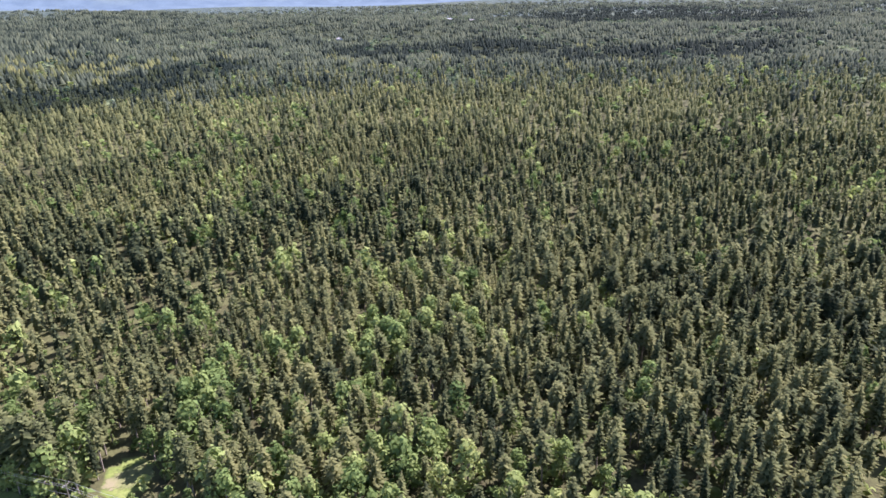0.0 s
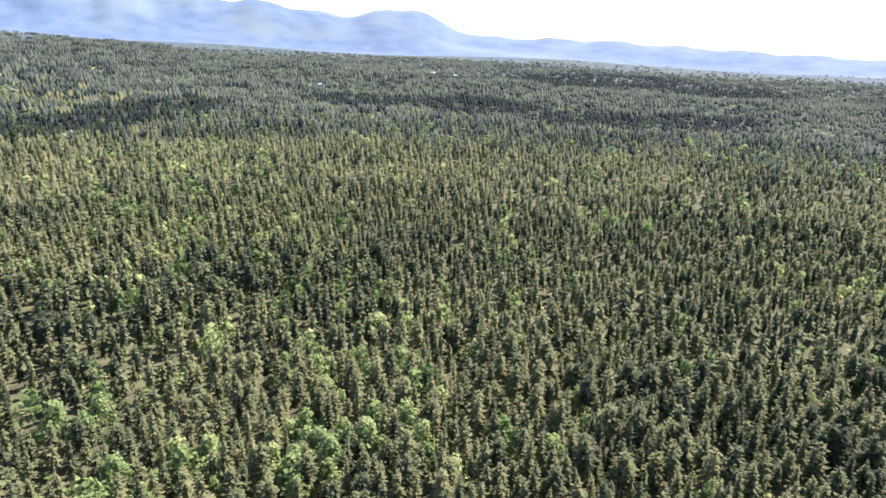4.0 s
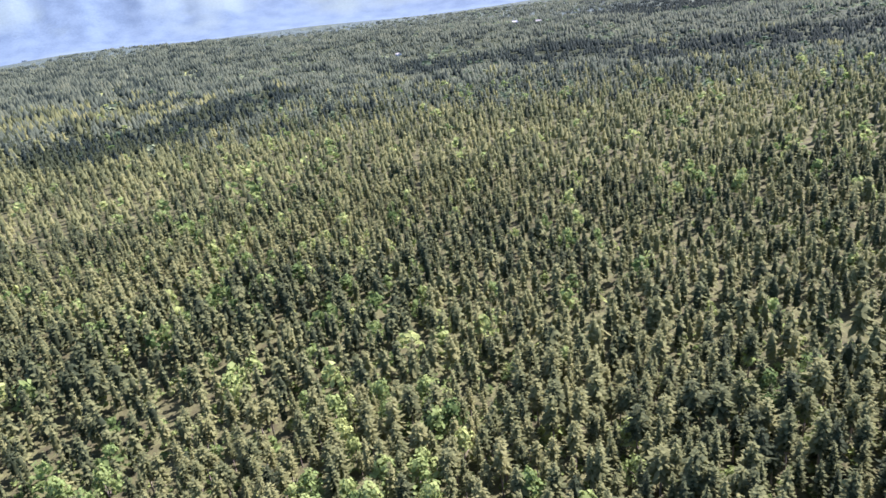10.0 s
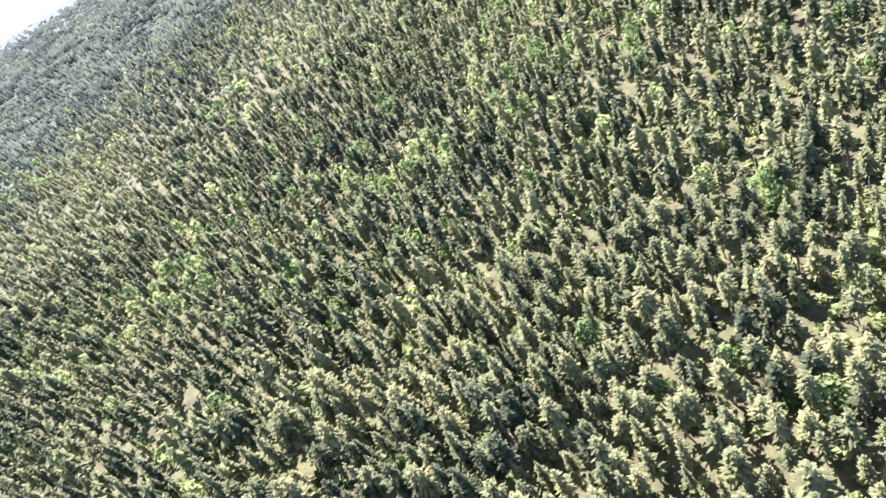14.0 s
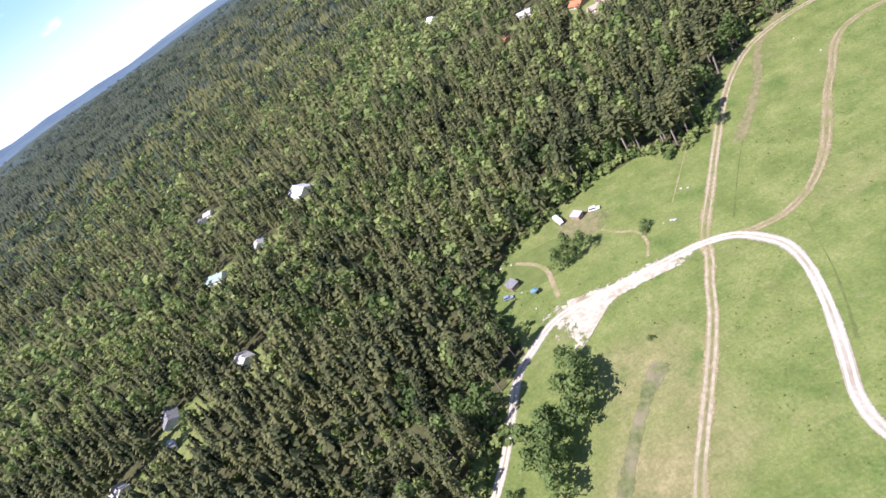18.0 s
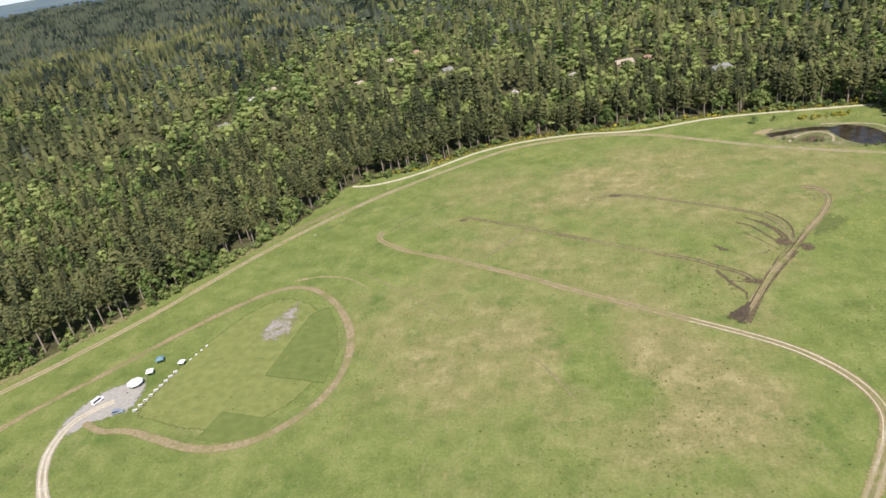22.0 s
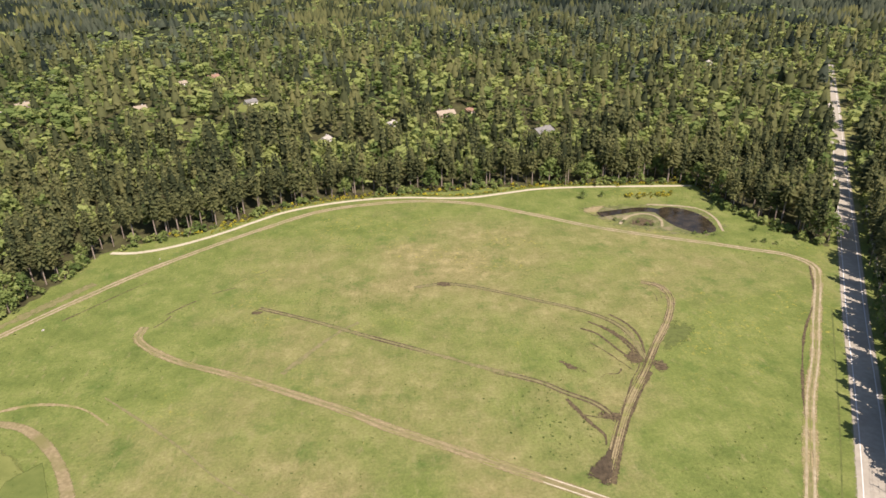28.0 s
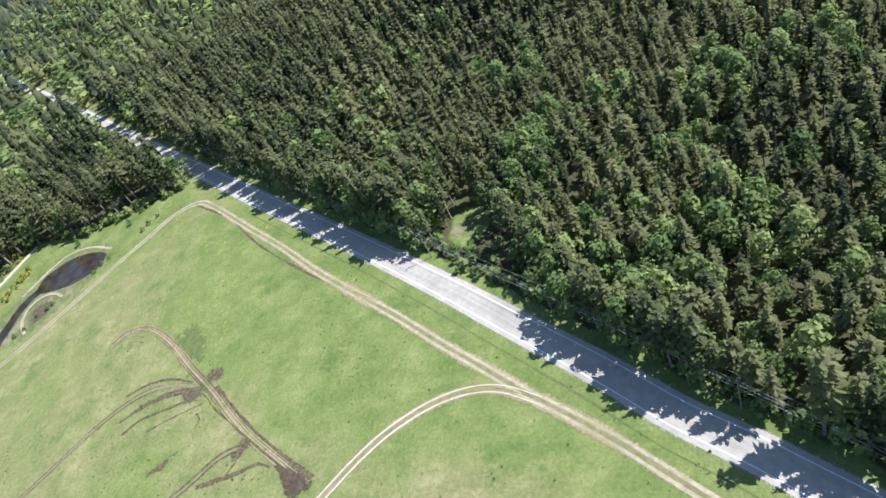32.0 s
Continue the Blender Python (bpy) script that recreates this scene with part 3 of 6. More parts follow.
def build_ground():
    def axis(lo, hi, step):
        core = np.arange(lo, hi + step, step)
        grow, d, a = [], step, 0.0
        while a < 5600:
            d *= 1.085
            a += d
            grow.append(a)
        grow = np.array(grow)
        return np.concatenate([lo - grow[::-1], core, core[-1] + grow])

    xs, ys = axis(-330, 300, 3.5), axis(-190, 450, 3.5)
    gx, gy = np.meshgrid(xs, ys)
    gz = terrain(gx, gy)
    nx, ny = len(xs), len(ys)
    i = np.arange(nx * ny).reshape(ny, nx)
    a, b, c, d = i[:-1, :-1].ravel(), i[:-1, 1:].ravel(), i[1:, 1:].ravel(), i[1:, :-1].ravel()
    tris = np.stack([np.stack([a, b, c], 1), np.stack([a, c, d], 1)], 1).reshape(-1, 3)
    r = np.hypot(gx, gy).ravel()
    meadow = open_ground(gx.ravel(), gy.ravel()).astype(float)
    # hollow of the pond
    px, py = gx.ravel(), gy.ravel()
    z = gz.ravel() - 0.5 * (distance_to(px, py, POND) < 4)
    z = z - 60 * smooth(r, 2450, 2800)
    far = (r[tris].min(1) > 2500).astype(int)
    me = raw_mesh("ground", np.stack([px, py, z], 1), tris, [M["ground"], M["hazed_hills"]], far)
    bloom = sum(np.exp(-((px - cx) ** 2 + (py - cy) ** 2) / 81.0) for cx, cy in BLOOM)
    for key, value in (("meadow", meadow), ("woods", smooth(r, 700, 1300)), ("dry", dryness(px, py)), ("flowers", smooth(py, 170, 240)), ("bloom", bloom)):
        at = me.attributes.new(key, "FLOAT", "POINT")
        at.data.foreach_set("value", value.astype(np.float32))
    me.polygons.foreach_set("use_smooth", np.ones(len(tris), bool))
    # the distance: a finer ring of woods and ridges, haze painted into their colour
    bearings, radii = np.radians(np.arange(0, 360, 0.6)), np.concatenate([np.linspace(2300, 3300, 9), np.linspace(3400, 4900, 26)])
    br, rr = np.meshgrid(bearings, radii)
    bx, by = rr * np.sin(br), rr * np.cos(br)
    n, k = len(bearings), len(radii)
    i = np.arange(n * k).reshape(k, n)
    a, b2, c, d = i[:-1].ravel(), np.roll(i, -1, 1)[:-1].ravel(), np.roll(i, -1, 1)[1:].ravel(), i[1:].ravel()
    tr = np.stack([np.stack([a, b2, c], 1), np.stack([a, c, d], 1)], 1).reshape(-1, 3)[:, ::-1]
    bz = terrain(bx, by).ravel() + np.where(rr.ravel() < 2310, -12, 0)
    ring = raw_mesh("backdrop", np.stack([bx.ravel(), by.ravel(), bz], 1), tr, [M["far_woods"], M["hazed_hills"]], (rr.ravel()[tr].min(1) > 3350).astype(int))
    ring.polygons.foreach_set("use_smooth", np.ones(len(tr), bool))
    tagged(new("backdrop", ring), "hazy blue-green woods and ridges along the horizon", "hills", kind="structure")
    tagged(new("ground", me), "rolling land with green meadow, forest floor and far hills", "ground", kind="structure")


def open_ground(x, y):
    """Where no forest stands: the field, the road's corridor, yards and gaps."""
    free = inside(x, y, FIELD) | (distance_to(x, y, ROAD) < np.where(np.asarray(y) < -285, 7.0, 9.8)) | (distance_to(x, y, DRIVE[:9]) < 4)
    for cx, cy, rx, ry in GAPS:
        free |= ((x - cx) / rx) ** 2 + ((y - cy) / ry) ** 2 < 1
    # a cleared yard on the open side of each house
    for hx, hy, long, deep, turn, roof in HOUSES:
        d = math.hypot(hx, hy)
        if d < 850:
            free |= np.hypot(x - hx * (1 - 13 / d), y - hy * (1 - 13 / d)) < 8 + 0.65 * long
    return free


build_ground()


def ribbon(name, points, width, mat, z, label, category, parent=None, step=2.5, closed=False, offset=0.0, wobble=0.0, kind="structure", across=4):
    """A strip of ground surface along a line, with its long edges in the map 'across'."""
    p = spline(points, step, closed)
    d = np.gradient(p, axis=0)
    d /= np.linalg.norm(d, axis=1)[:, None] + 1e-9
    side = np.stack([d[:, 1], -d[:, 0]], 1)
    n = len(p)
    rng = np.random.RandomState(len(name) * 7 + n)
    w = width * (1 + wobble * np.convolve(rng.randn(n + 8), np.ones(9) / 4, "valid")[:n])
    u = np.linspace(0, 1, across + 1)
    v = p[:, None] + side[:, None] * ((u[None] - 0.5) * w[:, None] + offset)[..., None]
    crown = 0.03 * np.sin(u * np.pi)
    vz = terrain(v[..., 0], v[..., 1]) + z + crown[None]
    verts = np.concatenate([v, vz[..., None]], 2).reshape(-1, 3)
    k = across + 1
    i = np.arange(n * k).reshape(n, k)
    a, b, c, e = i[:-1, :-1].ravel(), i[:-1, 1:].ravel(), i[1:, 1:].ravel(), i[1:, :-1].ravel()
    tris = np.stack([np.stack([a, b, c], 1), np.stack([a, c, e], 1)], 1).reshape(-1, 3)
    me = raw_mesh(name, verts, tris, [mat])
    uv = me.uv_layers.new(name="across")
    flat = np.stack([np.tile(u, n), np.repeat(np.arange(n) * 0.2, k)], 1)[tris.ravel()]
    uv.data.foreach_set("uv", flat.astype(np.float32).ravel())
    ob = new(name, me)
    if parent:
        ob.parent = parent
        if label:
            ob["label"] = label
    else:
        tagged(ob, label, category, kind=kind)
    return ob


def patch(name, outline, mat, z, label, category, parent=None, kind="structure", crisp=False):
    """A flat piece of ground inside a smooth closed outline, with 'across' running from the middle to the rim."""
    p = spline(outline, 1.5, True)[:-1]
    if crisp:
        o = np.array(outline, float)
        p = np.vstack([o[i] + (o[(i + 1) % len(o)] - o[i]) * np.linspace(0, 1, 12, endpoint=False)[:, None] for i in range(len(o))])
    c = p.mean(0)
    rings = [0.0, 0.5, 0.8, 0.92, 1.0]
    verts, us = [], []
    for k in rings[1:]:
        q = c + (p - c) * k
        verts.append(np.column_stack([q, terrain(q[:, 0], q[:, 1]) + z + 0.02 * (1 - k)])); us += [0.5 + 0.5 * k] * len(p)
    n = len(p)
    verts = np.vstack(verts + [[[c[0], c[1], float(terrain(c[0], c[1])) + z + 0.02]]]); us.append(0.5)
    tris = [(len(verts) - 1, i, (i + 1) % n) for i in range(n)]
    for r in range(len(rings) - 2):
        for i in range(n):
            a, b = r * n + i, r * n + (i + 1) % n
            tris += [(a, a + n, b + n), (a, b + n, b)]
    tris = np.array(tris)
    me = raw_mesh(name, verts, tris, [mat])
    uv = me.uv_layers.new(name="across")
    us = np.array(us)
    uv.data.foreach_set("uv", np.stack([us, us * 0], 1)[tris.ravel()].astype(np.float32).ravel())
    ob = new(name, me)
    if parent:
        ob.parent = parent
        if label:
            ob["label"] = label
    else:
        tagged(ob, label, category, kind=kind)
    return ob


# ---------------------------------------------------------------- road and tracks
def build_road():
    road = ribbon("road", ROAD, 10.4, M["asphalt"], 0.06, "two-lane country road of pale worn asphalt", "road", step=4)
    ribbon("shoulder", ROAD, 13.0, M["shoulder"], 0.025, "pale gravel shoulder", "", parent=road, step=4)
    for s in (-1, 1):
        ribbon("edge_line", ROAD, 0.26, M["white_paint"], 0.075, "white painted edge line", "", parent=road, step=4, offset=3.6 * s, across=1)
    # the broken centre line, dash by dash
    line = spline(ROAD, 0.5)
    length = np.concatenate([[0], np.cumsum(np.linalg.norm(np.diff(line, axis=0), axis=1))])
    first = True
    for s in np.arange(0, length[-1] - 5, 11.0):
        a, b = [np.array([np.interp(q, length, line[:, k]) for k in (0, 1)]) for q in (s, s + 3.6)]
        if not (-480 < a[1] < 480):
            continue
        ribbon("centre_dash", [a, b], 0.24, M["yellow_paint"], 0.078, "faded yellow dash" if first else "", "", parent=road, step=3.6, across=1)
        first = False


def two_ruts(name, points, width, label, z=0.05, closed=False, gap=2.3, body="dirt", wheel="rut", wheel_width=1.1):
    t = ribbon(name, points, width, M[body], z, label, "track", wobble=0.10, closed=closed)
    for s in (-1, 1):
        ribbon("wheel_rut", points, wheel_width, M[wheel], z + 0.03, "", "", parent=t, offset=s * gap / 2, wobble=0.2, closed=closed, across=2)
    ribbon("grassy_middle", points, 0.9, M["weeds"], z + 0.035, "dull grassy strip between the ruts", "", parent=t, wobble=0.4, closed=closed, across=2)
    return t


build_road()
two_ruts("perimeter_track", PERIMETER, 5.4, "tan dirt track with two worn wheel ruts round the meadow", wheel_width=1.0)
two_ruts("field_loop", LOOP[:12], 5.0, "brown dirt loop track with two wheel ruts", body="brown_dirt", wheel="dirt")
ribbon("loop_band", LOOP[11:], 4.6, M["brown_dirt"], 0.055, "brown dirt band of the loop round the mown field", "track", wobble=0.08)
two_ruts("tan_track", TAN, 4.8, "tan dirt track across the meadow", wheel_width=0.8, body="brown_dirt", wheel="dirt")
drive = ribbon("gravel_drive", DRIVE, 4.9, M["gravel"], 0.07, "winding pale gravel drive", "drive", wobble=0.06)
for side in (-1, 1):
    ribbon("wheel_rut", DRIVE, 1.3, M["cream"], 0.10, "pale wheel rut" if side < 0 else "", "", parent=drive, offset=side * 0.95, wobble=0.2, across=2)
for side in (-1, 1):
    ribbon("bright_rut", TAN[9:], 0.55, M["cream"], 0.10, "pale dry wheel rut of the track's bend", "rut", offset=side * 1.15, wobble=0.3, across=2)
ribbon("white_path", WHITE_PATH, 3.6, M["cream"], 0.09, "narrow pale gravel path along the wood", "path", wobble=0.08)
patch("gravel_apron", [(-94, -165), (-86, -160), (-76, -158), (-66, -160), (-70, -170), (-82, -183), (-92, -194), (-92, -178)], M["cream"], 0.055, "wide pale gravel mouth of the drive", "drive")
patch("gravel_spread", [(-163, -40), (-168, -56), (-171, -76), (-175, -88), (-176, -102), (-170, -108), (-154, -104), (-144, -102), (-151, -96), (-156, -89), (-160, -78), (-159, -61), (-157, -45)], M["loose"], 0.095,
      "spread of pale gravel beside the drive", "drive")
ribbon("bare_strip", [(-122, -80), (-114, -89), (-106, -96), (-96, -104), (-86, -111)], 6.0, M["bank"], 0.03, "strip of bare brown ground beside the drive", "bare ground", wobble=0.25)
ribbon("verge_ditch", ROAD[4:15], 0.7, M["lush"], 0.03, "shallow ditch in the grass verge", "ditch", offset=9.3, wobble=0.3, across=2)
ribbon("eroded_edge", [(210, 292), (194, 262), (169, 230), (144, 189), (127, 155), (106, 126)], 1.5, M["mud"], 0.05, "eroded dark edge beside the track", "ditch", wobble=0.6, across=2)
ribbon("foot_track", [(-111, 219), (-80, 193), (-56, 170), (-33, 154), (-16, 138), (-3, 117)], 1.2, M["weeds"], 0.035, "faint foot track in the grass", "path", wobble=0.4)
ribbon("field_ditch", [(-261, 51), (-245, 37), (-228, 23), (-195, -4), (-165, -26)], 0.8, M["lush"], 0.03, "narrow overgrown ditch", "ditch", wobble=0.5, across=2)
ribbon("field_ditch", [(-143, -12), (-121, -20), (-106, -27), (-93, -34)], 0.7, M["lush"], 0.03, "narrow overgrown ditch", "ditch", wobble=0.5, across=2)
ribbon("turning_track", [(-66, -116), (-63, -122), (-58, -126), (-51, -121), (-45, -115)], 2.6, M["dirt"], 0.045, "short turning track worn into the verge", "track", wobble=0.25)
mud = ribbon("mud_track", MUD, 4.0, M["dirt"], 0.05, "churned muddy wheel track", "track", wobble=0.2)
for o, w in ((-1.2, 0.55), (-0.4, 0.35), (0.9, 0.5), (1.6, 0.3)):
    ribbon("wet_rut", MUD, w, M["mud"], 0.08, "", "", parent=mud, offset=o, wobble=0.5, across=2)
ribbon("wet_rut", MUD[5:], 1.5, M["mud"], 0.085, "", "", parent=mud, offset=-2.2, wobble=0.5, across=2)
for name, pts in (("curved_rut", RUT_A), ("long_rut", RUT_B)):
    t = ribbon(name, pts, 3.0, M["weeds"], 0.045, "curved wheel track worn into the grass", "track", wobble=0.3)
    for o in (-0.9, 0.9):
        ribbon("wet_rut", pts, 0.6, M["mud"], 0.07, "", "", parent=t, offset=o, wobble=0.6, across=2)
# a fan of ruts where the vehicles turned, and scattered slots of mud
for pts in ([(95, 224), (93, 236), (88, 246), (83, 252)], [(93, 221), (88, 232), (84, 242), (78, 247)], [(99, 226), (101, 238), (99, 249), (94, 257)], [(90, 216), (84, 228), (79, 236)], [(97, 222), (95, 234), (91, 243), (87, 248)],
            [(67, 176), (68, 181), (65, 187), (62, 195), (60, 201)], [(62, 161), (69, 175), (78, 192), (88, 210)], [(88, 210), (94, 219), (95, 230)], [(123, 284), (127, 277), (126, 267)], [(120, 283), (124, 276), (123, 268)],
            [(117, 281), (121, 274), (120, 266)], [(69, 219), (66, 221), (63, 224)], [(72, 216), (69, 220)], [(80, 214), (84, 214), (86, 217)], [(76, 212), (80, 215)], [(-89, 295), (-84, 298), (-79, 300)], [(-106, 277), (-100, 284), (-95, 289)],
            [(-151, 277), (-143, 287), (-133, 300), (-124, 310)], [(74, 189), (68, 190), (63, 192)], [(52, 212), (44, 215), (36, 219)]):
    ribbon("side_rut", pts, 0.9, M["mud"], 0.06, "short curved wheel rut filled with mud", "rut", wobble=0.7, across=2)
ribbon("cross_track", [(-47, 227), (-41, 235), (-32, 248), (-24, 257), (-18, 262)], 2.4, M["weeds"], 0.04, "faint worn track across the meadow", "track", wobble=0.3)
ribbon("cross_track", [(-148, 214), (-137, 217), (-125, 216), (-115, 212), (-104, 203)], 1.4, M["dirt"], 0.04, "faint worn track across the meadow", "track", wobble=0.4, across=2)
for pts in ([(-108, 267), (-105, 271), (-103, 276)], [(-79, 305), (-73, 311), (-66, 317)], [(-67, 275), (-64, 278), (-62, 279)]):
    ribbon("side_rut", pts, 1.0, M["mud"], 0.06, "short curved wheel rut filled with mud", "rut", wobble=0.7, across=2)
patch("puddle", [(68, 176), (65, 172), (60, 168), (56, 164), (58, 160), (63, 158), (66, 165), (68, 171)], M["wet"], 0.09, "dark muddy puddle at the end of a track", "puddle")
for pts in ([(90, 226), (95, 229), (98, 222), (94, 218), (90, 221)], [(99, 220), (104, 221), (105, 215), (100, 213)], [(75, 192), (79, 190), (76, 186), (70, 189), (68, 193)],
            [(17, 293), (22, 296), (28, 293), (24, 290)], [(-68, 274), (-65, 277), (-61, 276), (-63, 273)], [(63, 225), (67, 222), (70, 218), (66, 218)]):
    patch("mud_patch", pts, M["mud"], 0.065, "patch of bare wet mud in the grass", "mud", kind="structure")
patch("lush_patch", [(114, 246), (123, 249), (128, 243), (122, 235), (113, 228), (107, 226), (110, 236)], M["lush"], 0.04, "dark damp grass beside the mud", "grass")
patch("bare_patch", [(-137, 194), (-133, 185), (-131, 174), (-132, 161), (-139, 156), (-145, 159), (-147, 171), (-142, 184)], M["scrape"], 0.04, "grey bare scrape in the mown grass", "bare ground")
patch("parking_pad", [(-209, 98), (-210, 113), (-205, 126), (-197, 134), (-188, 138), (-182, 133), (-179, 122), (-180, 113), (-188, 108), (-196, 104), (-200, 97)], M["pad"], 0.06, "grey gravel parking pad", "pad")
ribbon("weedy_verge", [(-206, 3), (-238, 33), (-271, 57), (-289, 86), (-282, 111), (-257, 145), (-234, 185), (-209, 230), (-185, 263), (-167, 288), (-150, 312)], 6.0, M["weeds"], 0.035,
       "dry weedy verge between track and wood", "verge", wobble=0.25)
patch("bare_yard", [(-220, -83), (-209, -77), (-205, -65), (-215, -57), (-225, -62), (-228, -73)], M["weeds"], 0.04, "bare pale yard of the homestead", "yard")
ribbon("yard_path", [(-218, -104), (-209, -97), (-200, -94), (-189, -95), (-180, -96)], 2.4, M["dirt"], 0.045, "short dirt path across the yard", "path", wobble=0.2)
ribbon("yard_path", [(-205, -65), (-197, -61), (-190, -55), (-180, -55), (-172, -59)], 1.8, M["dirt"], 0.045, "short dirt path across the yard", "path", wobble=0.2)
ribbon("fence_line", [(-224, -12), (-209, -24), (-194, -36)], 0.8, M["dirt"], 0.04, "worn line along a garden edge", "path", wobble=0.4)
patch("worn_corner", [(89, 116), (95, 117), (99, 113), (96, 107), (91, 104), (90, 110)], M["dirt"], 0.045, "bare worn corner where two tracks meet", "bare ground")
runway = patch("mown_field", [(-178, 110), (-178, 128), (-172, 160), (-160, 188), (-146, 199), (-128, 191), (-112, 170), (-104, 150), (-104, 132), (-112, 113), (-128, 101), (-150, 101), (-168, 106)], M["mown"], 0.03,
               "closely mown flying field inside the loop", "lawn")
for pts in ([(-139, 113), (-112, 108), (-117, 99), (-130, 95), (-143, 97)], [(-131, 133), (-101, 127), (-101, 148), (-108, 168), (-119, 188), (-127, 180)]):
    patch("darker_strip", pts, M["mown_dark"], 0.085, "darker unmown strip", "", parent=runway, crisp=True)
patch("house_lawn", [(-217, -77), (-221, -108), (-204, -115), (-194, -102), (-195, -84), (-205, -73)], M["mown_dark"], 0.035, "green lawn of a homestead", "lawn")
patch("forest_lawn", [(158, 139), (166, 136), (169, 126), (163, 120), (156, 126)], M["bank"], 0.03, "small sunlit lawn in the wood", "lawn")
for hx, hy, hl, hd, ht, hr in HOUSES:
    far = math.hypot(hx, hy)
    if far < 720:
        cx, cy = hx * (1 - 13 / far), hy * (1 - 13 / far)
        patch("yard_lawn", [(cx + (7 + 0.55 * hl) * math.cos(0.785 * k) * (1 + 0.2 * math.sin(3 * k + hx)), cy + (7 + 0.55 * hl) * math.sin(0.785 * k) * (1 + 0.2 * math.cos(5 * k + hy))) for k in range(8)],
              M["mown"] if hr != "tan" else M["weeds"], 0.12, "pale grass yard beside a house", "lawn")
patch("long_clearing", [(-500, 18), (-488, 42), (-474, 72), (-466, 104), (-456, 128), (-444, 128), (-448, 100), (-456, 70), (-466, 44), (-480, 20)], M["mown"], 0.10, "long pale grass clearing among the houses", "lawn")
patch("road_lawn", [(-222, -402), (-231, -390), (-231, -372), (-212, -353), (-197, -351), (-205, -376)], M["mown"], 0.03, "bright roadside lawn", "lawn")
patch("road_lawn", [(-240, -494), (-248, -478), (-231, -423), (-221, -436)], M["mown"], 0.03, "bright roadside lawn", "lawn")


for cx, cy, rx, ry in ((523, -384, 9, 8), (1700, 600, 75, 38), (1820, 556, 85, 34), (1905, 480, 60, 45), (1990, 640, 65, 35), (2050, 500, 50, 30)):
    patch("far_pasture", [(cx + rx * math.cos(0.785 * k) * (1 + 0.25 * math.sin(3 * k + cx)), cy + ry * math.sin(0.785 * k) * (1 + 0.25 * math.cos(5 * k + cy))) for k in range(8)], M["mown"], 0.6,
          "pale pastures among the far woods", "pasture")
patch("far_pasture", [(360, 2320), (420, 2400), (520, 2420), (560, 2360), (470, 2310)], M["mown"], 0.6, "pale pastures among the far woods", "pasture")


def build_pond():
    patch("pond_bank", [(114, 382), (122, 385), (135, 387), (159, 385), (180, 380), (193, 373), (196, 356), (190, 335), (168, 331), (148, 340), (129, 351), (117, 367)], M["bank"], 0.03,
          "rough grassy earth bank of the pond", "pond bank")
    pond = patch("pond", [(160, 372), (170, 377), (180, 371), (185, 362), (186, 350), (183, 339), (173, 337), (166, 343), (162, 351), (160, 362)], M["water"], 0.07, "small dark brown crescent pond", "pond")
    ribbon("pond_arm", POND, 7.0, M["water"], 0.055, "", "", parent=pond, wobble=0.12)
    ribbon("pond_spit", [(132, 354), (136, 360), (143, 366), (150, 368), (156, 365), (158, 357), (155, 348)], 2.2, M["rut"], 0.30, "curved spit of pale earth in the pond", "islet", wobble=0.15)
    patch("islet_mud", [(137, 354), (142, 361), (149, 363), (154, 357), (150, 350), (143, 350)], M["mud"], 0.12, "dark mud and grass inside the curved spit", "islet")
    ribbon("pale_shore", [(159, 383), (180, 377), (189, 370), (191, 356), (187, 338)], 2.2, M["rut"], 0.06, "pale dry shore of the pond", "pond bank", wobble=0.3)
    patch("tan_shore", [(115, 376), (121, 383), (133, 384), (127, 377), (122, 368)], M["dirt"], 0.05, "tan worn end of the pond's bank", "pond bank")


build_pond()


# ---------------------------------------------------------------- trees
def bark_tube(path, radii, sides):
    verts, tris = [], []
    for (x, y, z), r in zip(path, radii):
        for k in range(sides):
            a = 2 * math.pi * k / sides
            verts.append((x + r * math.cos(a), y + r * math.sin(a), z))
    for i in range(len(path) - 1):
        for k in range(sides):
            a, b = i * sides + k, i * sides + (k + 1) % sides
            tris += [(a, b, b + sides), (a, b + sides, a + sides)]
    return verts, tris


